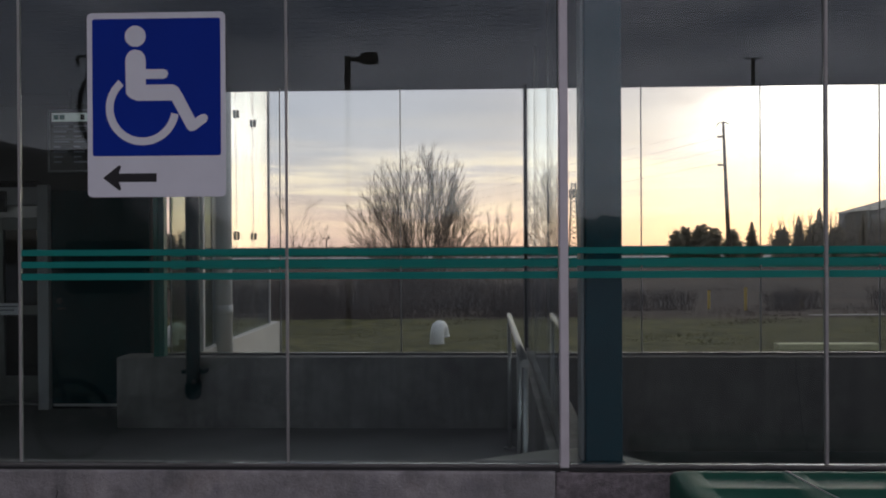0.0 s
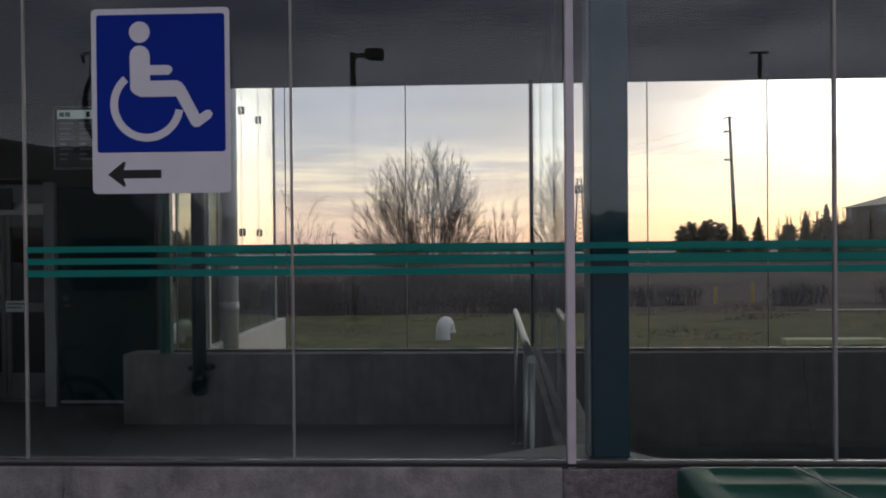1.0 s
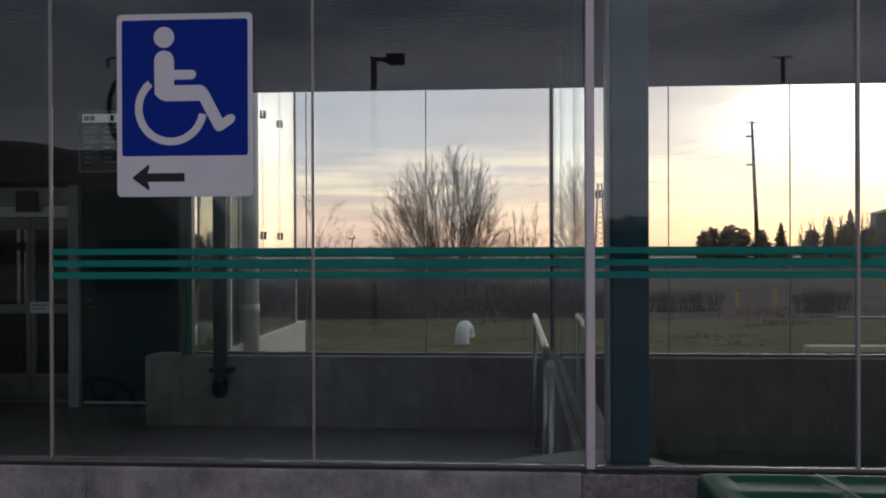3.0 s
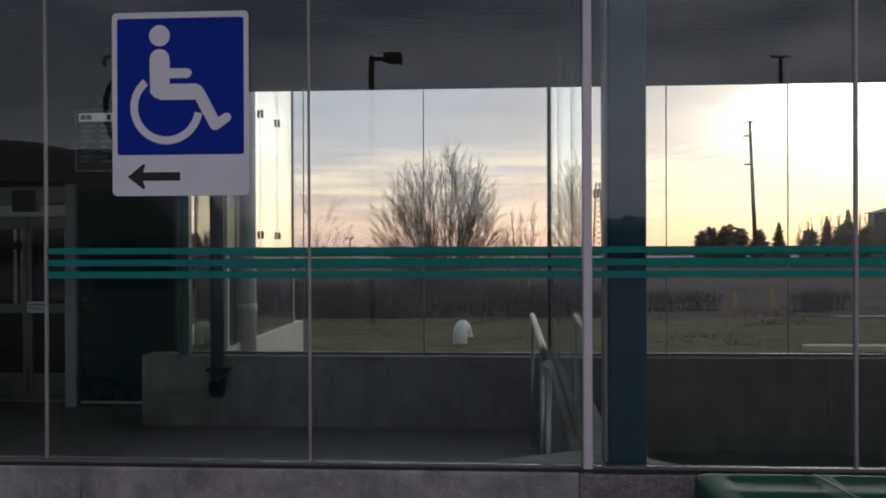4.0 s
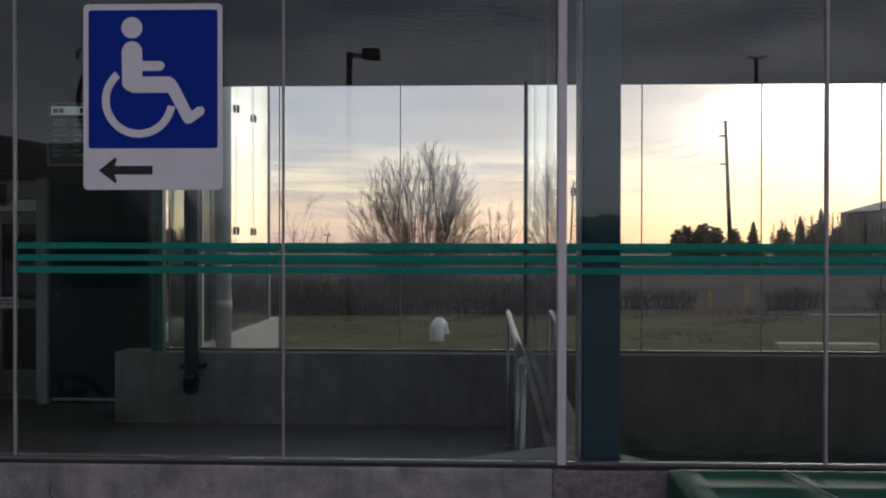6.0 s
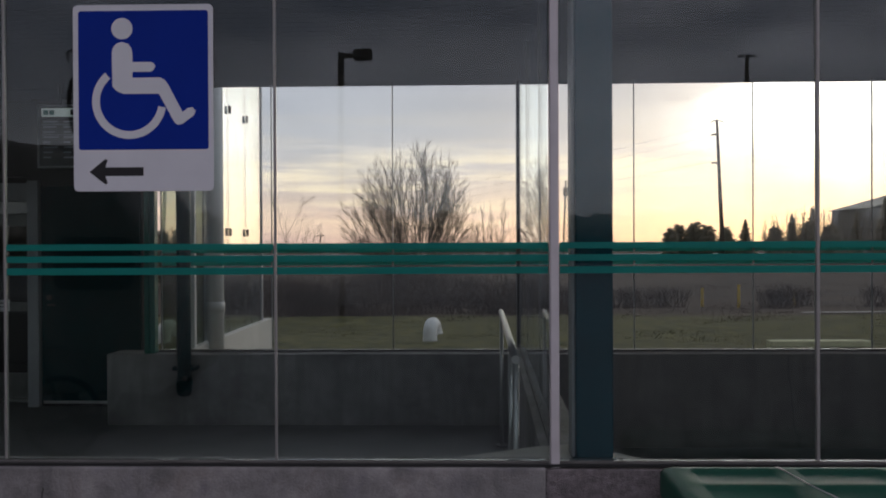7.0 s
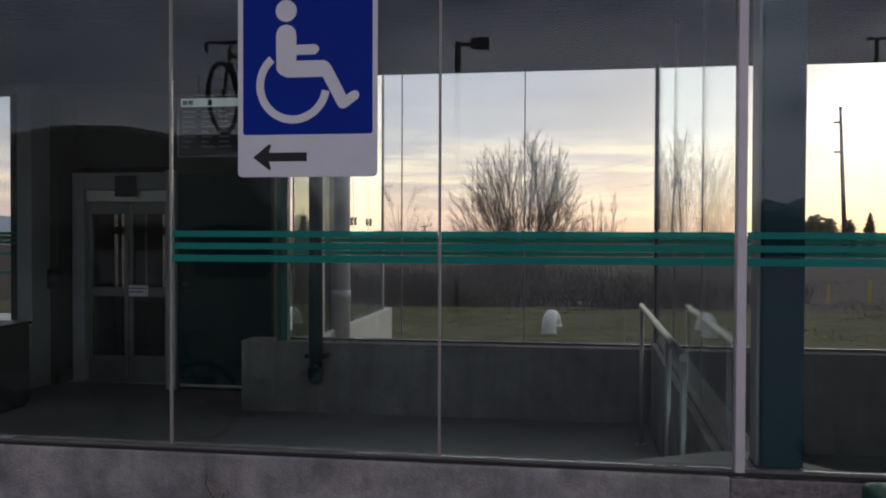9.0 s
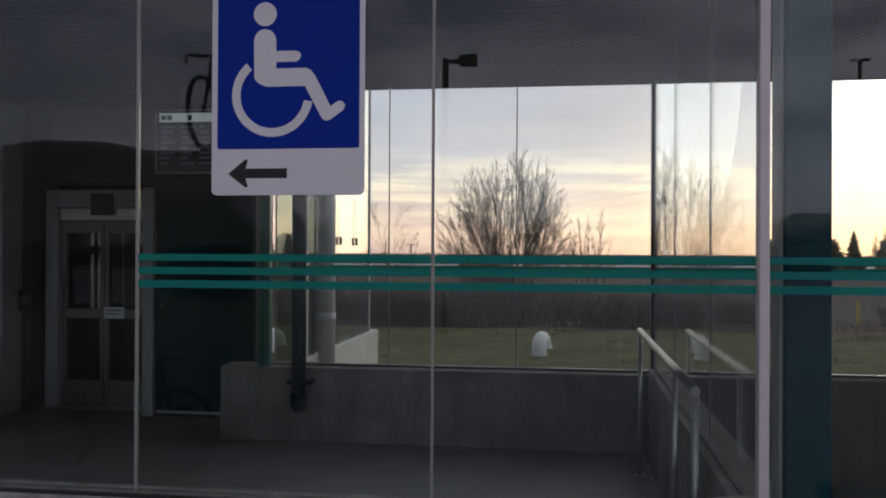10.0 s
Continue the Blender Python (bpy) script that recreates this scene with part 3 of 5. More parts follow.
part("edge_strip", boxes((-0.047, 0.0, -0.058, -0.046, 0.0, SOFFIT_Z - BACK_Z), bevel=0.002), GREEN_GLOSS, gp, "glossy green edge strip")

pipe = thing("drain_pipe", -2.60, 4.27, 0.0, label="dark green downpipe with a rounded end and wall bracket", category="pipe")
part("pipe", tube([(0, 0, 0.33), (0, 0, 1.2), (0, 0, 2.2), (0, 0, SOFFIT_Z)], 0.066, 20), GREEN_DARK, pipe)
prof = [(0, 0, 0.20), (0, 0, 0.205), (0, 0, 0.225), (0, 0, 0.27), (0, 0, 0.34), (0, 0, 0.37)]
part("end_cap", tube(prof, [0.02, 0.045, 0.066, 0.076, 0.078, 0.07], 20), GREEN_DARK, pipe)
part("bracket", boxes((-0.11, 0.11, -0.02, 0.13, 0.445, 0.485), bevel=0.008), GREEN_DARK, pipe)
part("bolt", tube([(0.03, -0.085, 0.38), (0.03, -0.065, 0.38)], 0.022, 12), GREY_DARK, pipe, "dull steel bolt")

pier = thing("round_column", -2.86, 6.16, ground_height(0, 6.1), label="pale grey round column with a collar", category="column")
part("shaft", tube([(0, 0, 0), (0, 0, 2), (0, 0, 4.3)], 0.095, 24), PALE_PAINT, pier)
part("collar", tube([(0, 0, 0.94), (0, 0, 1.0), (0, 0, 1.06)], 0.105, 24), PALE_PAINT, pier)
side = thing("grey_post", -2.93, 5.55, 0.50, label="slim pale grey post beside the round column", category="post")
part("shaft", boxes((-0.03, 0.03, -0.03, 0.03, 0, 3.7), bevel=0.006), PALE_PAINT, side)

rail = thing("handrail", 0.318, 0, FLOOR_Z, turn=-1.05, label="brushed steel handrail on round posts", category="handrail")
H = 1.048 - FLOOR_Z
part("top_rail", tube([(0, 0.66, H), (0, 1.6, H), (0, 2.6, H), (0, 3.66, H)], 0.022, 16), STEEL, rail)
for y in (0.68, 1.42, 3.60):
    part("post", tube([(0, y, 0), (0, y, 0.5), (0, y, H - 0.02)], 0.017, 14), STEEL, rail)
    part("foot", tube([(0, y, 0), (0, y, 0.012)], 0.05, 14), STEEL, rail)


# ---- accessibility sign on the glass ----
def access_sign():
    s = thing("access_sign", -1.322, -0.012, 2.28, label="blue and white wheelchair access sign with a black arrow", category="sign")
    part("plate", outline(round_rect(-0.307, 0.307, -0.405, 0.405, 0.022), 0.005, bevel=0.001), SIGN_WHITE, s)
    part("blue_field", outline(round_rect(-0.283, 0.286, -0.224, 0.378, 0.012), 0.0012, at=(0, -0.0012, 0)), SIGN_BLUE, s, "deep blue field")
    k = 0.614 / 245.0

    def at(px, py):
        return ((px - 278) * k, (188 - py) * k)

    y = -0.0028
    bm = outline([(at(242, 68)[0] + 18.5 * k * math.cos(2 * math.pi * a / 32), at(242, 68)[1] + 18.5 * k * math.sin(2 * math.pi * a / 32)) for a in range(32)], 0.0014, at=(0, y, 0))
    body = [at(*p) for p in ((224, 110), (226, 101), (232, 94), (242, 91), (252, 94), (258, 101), (260, 110), (260, 126), (292, 126), (298, 129), (300, 134),
                             (297, 140), (292, 143), (260, 143), (260, 153), (308, 153), (316, 157), (322, 165), (347, 213), (357, 206), (365, 205), (370, 211),
                             (367, 219), (346, 234), (338, 235), (333, 231), (306, 181), (244, 181), (232, 176), (225, 168))]
    other = outline(body, 0.0014, at=(0, y, 0))
    arc_c = at(254, 194)
    outer, inner = [], []
    for a in range(41):
        u = radians(118 + (338 - 118) * a / 40 + 12)
        outer.append((arc_c[0] + 65 * k * math.cos(u), arc_c[1] + 65 * k * math.sin(u)))
        inner.append((arc_c[0] + 51.5 * k * math.cos(u), arc_c[1] + 51.5 * k * math.sin(u)))
    wheel = outline(outer + inner[::-1], 0.0014, at=(0, y, 0))
    for extra, nm in ((bm, "head"), (other, "body"), (wheel, "wheel")):
        part("symbol_" + nm, extra, SIGN_WHITE, s)
    arrow = [at(*p) for p in ((183, 316), (212, 293), (215, 296), (211, 308), (278, 308), (278, 323), (211, 323), (215, 335), (212, 338))]
    part("arrow", outline(arrow, 0.0012, at=(0, -0.0012, 0)), SIGN_BLACK, s, "black arrow")
    return s


access_sign()


# ---- grit bin ----
def grit_bin():
    b = thing("grit_bin", 0.885, -0.10, -0.13, label="green plastic grit bin with a ribbed lid and cord", category="bin")
    W, D, H = 1.34, 0.74, 0.845
    part("body", boxes((0.05, W - 0.05, -D + 0.06, -0.05, 0.0, H - 0.16), bevel=0.03, segments=3), BIN, b)
    part("rim", boxes((0.01, W - 0.01, -D + 0.01, -0.01, H - 0.19, H - 0.12), bevel=0.02, segments=3), BIN, b)
    # one moulded lid: proud border and ribs round shallow sunk fields, sinking to the front
    xs = [0.0, 0.015, 0.05, 0.105, 0.125, 0.43, 0.45, 0.53, 0.55, 0.86, 0.88, 0.96, 0.98, 1.215, 1.235, 1.29, 1.325, 1.34]
    ys = [0.0, -0.012, -0.035, -0.06, -0.075, -0.20, -0.215, -0.25, -0.265, -0.62, -0.64, -0.69, -0.72, -0.74]

    def height(x, y):
        edge = min(x, W - x, -y, D + y)
        z = H - 0.035 * (0 if edge > 0.03 else (1 - edge / 0.03) ** 2)
        field = any(a <= x <= c for a, c in ((0.125, 0.43), (0.55, 0.86), (0.98, 1.215))) and (-0.20 <= y <= -0.075 or -0.62 <= y <= -0.265)
        return z - (0.011 if field else 0) + 0.05 * y / D

    bm = bmesh.new()
    grid = [[bm.verts.new((x, y, height(x, y))) for x in xs] for y in ys]
    for r, q in zip(grid, grid[1:]):
        for k in range(len(xs) - 1):
            f = bm.faces.new((r[k], q[k], q[k + 1], r[k + 1]))
            f.smooth = True
    rim = [e for e in bm.edges if e.is_boundary]
    ext = bmesh.ops.extrude_edge_only(bm, edges=rim)
    for v in ext["geom"]:
        if isinstance(v, bmesh.types.BMVert):
            v.co.z = H - 0.13
    bmesh.ops.recalc_face_normals(bm, faces=bm.faces[:])
    lid = part("lid", bm, BIN, b)
    part("cord", tube([(0.455, -0.005, H - 0.02), (0.47, -0.04, H + 0.001), (0.52, -0.25, H - 0.014), (0.60, -0.5, H - 0.03), (0.66, -D + 0.02, H - 0.052)], 0.002, 6), ALU_PALE, lid, "thin white cord")
    part("label_plate", boxes((0.60, 0.83, -0.46, -0.30, H - 0.060, H - 0.050)), YELLOW, lid, "yellow warning label")
    for i in range(3):
        part("text_bar", boxes((0.63, 0.80, -0.35 - i * 0.04, -0.335 - i * 0.04, H - 0.0499, H - 0.0488)), SIGN_BLACK, lid)


grit_bin()


# ---- lobby at the west end ----
def panel_wall():
    """The dark green door wall beside the lift, with a steel foot rail and a lock."""
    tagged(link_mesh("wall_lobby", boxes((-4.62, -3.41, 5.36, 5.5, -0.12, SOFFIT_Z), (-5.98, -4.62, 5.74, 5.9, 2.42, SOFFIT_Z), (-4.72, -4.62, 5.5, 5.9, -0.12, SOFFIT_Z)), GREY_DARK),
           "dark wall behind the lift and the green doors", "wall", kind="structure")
    d = thing("door_1", -4.50, 5.34, FLOOR_Z, label="closed dark green metal door with steel kick rail", category="door", kind="structure")
    part("leaf", boxes((0.0, 1.08, -0.03, 0.015, 0.03, 2.38), bevel=0.006), GREEN_DARK, d)
    part("kick_rail", boxes((0.02, 1.07, -0.045, -0.032, 0.035, 0.065), bevel=0.004), STEEL, d, "bright steel kick rail")
    part("lock", tube([(0.09, -0.055, 1.18), (0.09, -0.03, 1.18)], 0.028, 14), GREY_DARK, d, "small dull lock")
    part("lever", tube([(0.09, -0.06, 1.10), (0.09, -0.075, 1.10), (0.17, -0.075, 1.10)], 0.010, 8), GREY_DARK, d)
    j = thing("door_jamb", -4.58, 5.33, FLOOR_Z, label="slim grey jamb beside the green door", category="door frame", kind="structure")
    part("jamb", boxes((-0.06, 0.06, -0.05, 0.03, 0, 2.44), bevel=0.006), GREY_PAINT, j)


panel_wall()


def lift():
    d = thing("door_2", -5.80, 5.72, FLOOR_Z, label="lift entrance with steel frame and narrow glazed doors", category="lift door", kind="structure")
    part("door_frame", boxes((-0.17, -0.02, -0.10, 0.10, 0, 2.44), (1.01, 1.08, -0.10, 0.10, 0, 2.44), (-0.02, 1.01, -0.10, 0.10, 2.24, 2.44), bevel=0.008), GREY_PAINT, d, "brushed grey lift frame")
    part("header", boxes((-0.018, 1.008, -0.06, 0.05, 2.10, 2.235), bevel=0.006), STEEL, d, "steel header over the doors")
    part("indicator", boxes((0.38, 0.64, -0.125, -0.10, 2.16, 2.40), bevel=0.008), BLACK, d, "black floor indicator box")
    for x0 in (-0.02, 0.495):
        leaf = part("leaf", boxes((x0 + 0.004, x0 + 0.055, -0.02, 0.03, 0.02, 2.10), (x0 + 0.46, x0 + 0.511, -0.02, 0.03, 0.02, 2.10),
                                  (x0 + 0.057, x0 + 0.458, -0.02, 0.03, 0.02, 0.30), (x0 + 0.057, x0 + 0.458, -0.02, 0.03, 1.96, 2.10),
                                  (x0 + 0.057, x0 + 0.458, -0.02, 0.03, 1.00, 1.10), bevel=0.004), LIFT_STEEL, d)
        part("glass", boxes((x0 + 0.057, x0 + 0.458, 0.0, 0.008, 0.30, 1.00)), GLASS_FAR, leaf)
        part("glass", boxes((x0 + 0.057, x0 + 0.458, 0.0, 0.008, 1.10, 1.96)), GLASS_FAR, leaf)
    part("notice", boxes((0.50, 0.74, -0.035, -0.025, 1.00, 1.13), bevel=0.002), SIGN_WHITE, d, "small white notice")
    part("notice_bar", boxes((0.52, 0.72, -0.0375, -0.0352, 1.085, 1.10)), BAR, d)
    part("notice_bar", boxes((0.52, 0.68, -0.0375, -0.0352, 1.045, 1.06)), BAR, d)
    part("sill", boxes((-0.17, 1.08, -0.16, 0.03, 0.0, 0.018), bevel=0.004), STEEL, d)


lift()
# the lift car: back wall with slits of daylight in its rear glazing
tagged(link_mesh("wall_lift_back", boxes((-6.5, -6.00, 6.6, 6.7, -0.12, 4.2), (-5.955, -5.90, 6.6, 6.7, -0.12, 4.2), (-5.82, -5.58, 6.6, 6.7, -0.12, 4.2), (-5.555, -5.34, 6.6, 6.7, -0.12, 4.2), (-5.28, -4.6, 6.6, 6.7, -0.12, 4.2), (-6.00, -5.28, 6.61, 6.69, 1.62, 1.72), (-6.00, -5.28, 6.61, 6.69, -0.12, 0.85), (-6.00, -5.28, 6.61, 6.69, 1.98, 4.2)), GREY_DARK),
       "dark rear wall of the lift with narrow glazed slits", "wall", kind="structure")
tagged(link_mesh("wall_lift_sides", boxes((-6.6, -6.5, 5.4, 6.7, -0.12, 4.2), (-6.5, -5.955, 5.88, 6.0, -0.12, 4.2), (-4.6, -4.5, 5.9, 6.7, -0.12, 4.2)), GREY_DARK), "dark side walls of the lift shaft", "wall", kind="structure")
w7 = thing("window_7", label="wide rear window of the lobby beside a grey pillar", category="window", kind="structure")
part("pane", boxes((-7.45, -6.29, 5.20, 5.212, 0.64, SOFFIT_Z)), GLASS_FAR, w7)
# unseen wall added to keep window light off the lobby soffit
tagged(link_mesh("wall_window_block", boxes((-9.5, -7.46, 5.14, 5.26, 0.64, SOFFIT_Z)), GREY_DARK), "unseen dark wall added to narrow the lobby window", "wall", kind="structure")
part("window_sill", boxes((-9.5, -6.28, 5.12, 5.28, 0.60, 0.638), bevel=0.006), GREY_PAINT, w7)
tagged(link_mesh("wall_under_window", boxes((-9.5, -6.28, 5.14, 5.26, -0.12, 0.60)), CONCRETE), "low concrete wall under the lobby window", "wall", kind="structure")
tagged(link_mesh("pillar", boxes((-6.28, -6.10, 5.06, 5.40, -0.12, SOFFIT_Z), bevel=0.01), GREY_PAINT), "grey painted square pillar beside the lift", "pillar", kind="structure")
tagged(link_mesh("wall_pillar_return", boxes((-6.10, -6.0, 5.40, 6.0, -0.12, SOFFIT_Z)), GREY_DARK), "dark return wall beside the lift", "wall", kind="structure")

for z0, z1 in ((1.618, 1.645), (1.565, 1.593), (1.511, 1.541)):
    part("stripe", boxes((-7.45, -6.29, 5.190, 5.194, z0, z1)), TEAL_FILM, w7, "teal adhesive safety stripe")
fence = thing("platform_railing", -10.5, 12.0, ground_height(0, 12), label="dark metal railing along a pale platform edge", category="railing")
for x in (-6, -4.5, -3, -1.5, 0, 1.5):
    part("post", boxes((x - 0.04, x + 0.04, -0.04, 0.04, 0, 1.25), bevel=0.008), GREEN_POST, fence)
for z in (0.85, 1.22):
    part("rail", boxes((-6, 1.6, -0.02, 0.02, z - 0.03, z + 0.03), bevel=0.008), GREEN_POST, fence)
tagged(link_mesh("pavement", boxes((-26, -8.4, 8.6, 10.6, -0.3, 0.16), bevel=0.02), CONCRETE_SKYLIT), "pale concrete platform edge", "pavement", kind="structure")

cab = thing("low_cabinet", -6.42, 4.0, FLOOR_Z, label="dark low metal cabinet below the lobby window", category="cabinet")
part("body", boxes((-1.2, 0.85, -0.25, 0.25, 0.04, 0.82), bevel=0.012), GREY_DARK, cab)
part("top", boxes((-1.22, 0.87, -0.27, 0.27, 0.82, 0.85), bevel=0.006), BLACK, cab)
for x in (-1.15, -0.15, 0.80):
    part("foot", boxes((x - 0.03, x + 0.03, -0.2, 0.2, 0.0, 0.04)), BLACK, cab)
box = thing("call_box", -6.02, 5.36, 1.10, label="small dark call box on the pillar side", category="call box")
part("body", boxes((-0.07, 0.10, -0.05, 0.03, -0.10, 0.12), bevel=0.01), BLACK, box)
part("plate", boxes((-0.03, 0.06, -0.054, -0.05, -0.02, 0.08)), GREY_DARK, box)


def board():
    """Departure board hung from the soffit; unreadable lines as bars."""
    b = thing("departure_board", -4.11, 4.50, 2.40, label="dark hanging departure board with pale heading row", category="information board")
    part("case", boxes((0.0, 1.30, 0.0, 0.10, 0.0, 0.62), bevel=0.012), BLACK, b)
    part("frame", boxes((0.0, 0.02, -0.012, 0.0, 0.0, 0.62), (1.28, 1.30, -0.012, 0.0, 0.0, 0.62), (0.02, 1.28, -0.012, 0.0, 0.0, 0.02), (0.02, 1.28, -0.012, 0.0, 0.60, 0.62)), GREY_PAINT, b)
    part("face", boxes((0.02, 1.28, -0.005, -0.001, 0.02, 0.60)), SCREEN, b)
    part("heading", boxes((0.04, 1.26, -0.008, -0.0055, 0.50, 0.585)), BAR_PALE, b, "pale heading row")
    part("mark", boxes((0.06, 0.11, -0.0105, -0.0085, 0.52, 0.565), (0.12, 0.17, -0.0105, -0.0085, 0.52, 0.565), bevel=0.0006), GREEN_POST, b)
    part("mark", boxes((0.33, 0.37, -0.0105, -0.0085, 0.515, 0.57)), SIGN_BLACK, b)
    rnd = random.Random(2)
    for i in range(8):
        z = 0.445 - i * 0.05
        if i in (1, 3):
            part("rule", boxes((0.04, 1.26, -0.008, -0.0055, z + 0.028, z + 0.034)), BAR_LIT, b)
        for x in (0.06, 0.26, 0.44, 0.72, 1.0):
            part("text_bar", boxes((x, x + rnd.uniform(0.06, 0.15), -0.008, -0.0055, z, z + 0.016)), BAR_LIT, b)
    for x in (0.2, 1.1):
        part("hanger", tube([(x, 0.05, 0.61), (x, 0.05, SOFFIT_Z - 2.40)], 0.014, 10), BLACK, b)


board()


# ---- vent on the lawn ----
def vent(x, y, size):
    v = thing("vent_pipe", x, y, ground_height(x, y), label="white gooseneck vent pipe standing on the lawn", category="vent pipe", group="vent pipes")
    v.scale = (size, size, size)
    pts = [(0, 0, -0.02), (0, 0, 0.06), (0, 0, 0.14)]
    for k in range(1, 13):
        u = math.pi * k / 12
        r = 0.135
        pts.append((0.28 * r * (1 - math.cos(u)), 0.96 * r * (1 - math.cos(u)), 0.14 + r * math.sin(u)))
    pts.append((pts[-1][0], pts[-1][1], 0.12))
    part("pipe", tube(pts, 0.118, 24), WHITE_PVC, v)
    part("flange", tube([(pts[-1][0], pts[-1][1], 0.10), (pts[-1][0], pts[-1][1], 0.135)], 0.135, 24), WHITE_PVC, v)
    part("collar", tube([(0, 0, -0.02), (0, 0, 0.02)], 0.14, 24), CONCRETE_PALE, v)


vent(-0.52, 10.45, 1.0)
vent(-4.95, 10.2, 1.0)
kb = thing("parking_kerb", 5.62, 9.7, 0.0, label="pale painted precast parking kerb on the grass", category="kerb")
bm = boxes((-0.78, 0.78, -0.10, 0.10, -0.02, 0.10), bevel=0.03, segments=3)
part("body", bm, surface("pale_yellow_paint", (0.52, 0.50, 0.30), 0.8, vary=0.15, scale=6, bump=0.1, stain=0.3), kb)
for x, y, h in ((9.75, 26.3, 0.85), (9.0, 28.2, 0.75), (13.2, 30.2, 0.65)):
    p = thing("marker_post", x, y, ground_height(x, y) - 0.03, label="yellow plastic marker post in dry grass", category="marker post", group="marker posts")
    part("shaft", boxes((-0.05, 0.05, -0.02, 0.02, 0, h), bevel=0.008), surface("yellow_plastic", (0.45, 0.30, 0.05), 0.6, vary=0.2, bump=0.05), p)


# ---- plants ----
def raw(name, verts, faces, material, parent=None, label=""):
    me = bpy.data.meshes.new(name)
    me.from_pydata(verts, [], faces)
    me.materials.append(material)
    ob = new(name, me)
    if parent:
        ob.parent = parent
    if label:
        ob["label"] = label
    return ob


class Limbs:
    """Collects tapered limbs as prisms."""

    def __init__(self):
        self.v, self.f = [], []

    def limb(self, pts, radii, sides):
        base = len(self.v)
        for i, p in enumerate(pts):
            d = (pts[min(i + 1, len(pts) - 1)] - pts[max(i - 1, 0)]).normalized()
            a = d.cross(Vector((0.3, 1, 0.2))).normalized()
            b = d.cross(a)
            for k in range(sides):
                u = 2 * math.pi * k / sides
                self.v.append(p + (a * math.cos(u) + b * math.sin(u)) * radii[i])
        for i in range(len(pts) - 1):
            for k in range(sides):
                q = base + i * sides
                self.f.append((q + k, q + (k + 1) % sides, q + sides + (k + 1) % sides, q + sides + k))


def grow(rnd, wood, twig, start, way, length, radius, level, spread, lift_up):
    n = 5
    pts, radii, p, d = [start], [radius], start.copy(), way.normalized()
    for i in range(n):
        bend = Vector((rnd.uniform(-1, 1), rnd.uniform(-1, 1), rnd.uniform(-0.4, 0.6))) * (0.045 + 0.02 * level)
        d = (d + bend + Vector((0, 0, lift_up * (0.03 + 0.03 * level)))).normalized()
        p = p + d * length / n
        pts.append(p)
        radii.append(max(0.0035, radius * (1 - 0.82 * (i + 1) / n)))
    (wood if level < 2 else twig).limb(pts, radii, 6 if level == 0 else 4 if level == 1 else 3)
    if level >= 4:
        return
    kids = (9, 7, 5, 3)[level]
    for k in range(kids):
        u = 0.22 + 0.78 * (k + rnd.random()) / kids
        i = min(n - 1, int(u * n))
        at = pts[i].lerp(pts[i + 1], u * n - i)
        dirn = (pts[i + 1] - pts[i]).normalized()
        a = rnd.uniform(0, 2 * math.pi)
        side = dirn.cross(Vector((math.cos(a), math.sin(a), 0.3))).normalized()
        ang = radians(rnd.uniform(22, 48)) * spread
        grow(rnd, wood, twig, at, dirn * math.cos(ang) + side * math.sin(ang), length * rnd.uniform(0.36, 0.58) * (1.15 - 0.45 * u), max(0.004, radii[i] * 0.5), level + 1, spread, lift_up)


def bare_tree(x, y, seed, stems, length, radius, fan, label, scale=(1, 1, 1), spread=1.0, lift_up=0.6, level=0):
    rnd = random.Random(seed)
    t = thing("bare_tree", x, y, ground_height(x, y) - 0.05, label=label, category="tree", group="bare trees")
    wood, twig = Limbs(), Limbs()
    for k in range(stems):
        a = 2 * math.pi * k / stems + rnd.uniform(-0.3, 0.3)
        lean = fan * ((k % 3 + rnd.random()) / 3) if stems > 1 else 0.03
        base = Vector((math.cos(a) * 0.25, math.sin(a) * 0.25, 0)) * (1 if stems > 1 else 0)
        way = Vector((math.cos(a) * lean, math.sin(a) * lean, 1))
        grow(rnd, wood, twig, base, way, length * rnd.uniform(0.90, 1.0) * (1.0 - 0.16 * lean * lean), radius * rnd.uniform(0.7, 1.1), level, spread, lift_up)
    for o in (raw("trunk", wood.v, wood.f, BARK, t), raw("crown", twig.v, twig.f, TWIG, t)):
        o.scale = scale
    return t


def crown_reach(h, top, half):
    """How far the crown reaches at a height: a wide skirt below, a tall rounded head above."""
    marks = [(0.30, 0.90), (0.38, 1.0), (0.48, 0.97), (0.57, 0.84), (0.66, 0.72), (0.78, 0.66), (0.89, 0.57), (0.96, 0.40), (1.0, 0.08)]
    u = h / top
    if u <= marks[0][0]:
        return half * marks[0][1]
    for (a, p), (b, q) in zip(marks, marks[1:]):
        if u <= b:
            return half * (p + (q - p) * (u - a) / (b - a))
    return half * 0.06


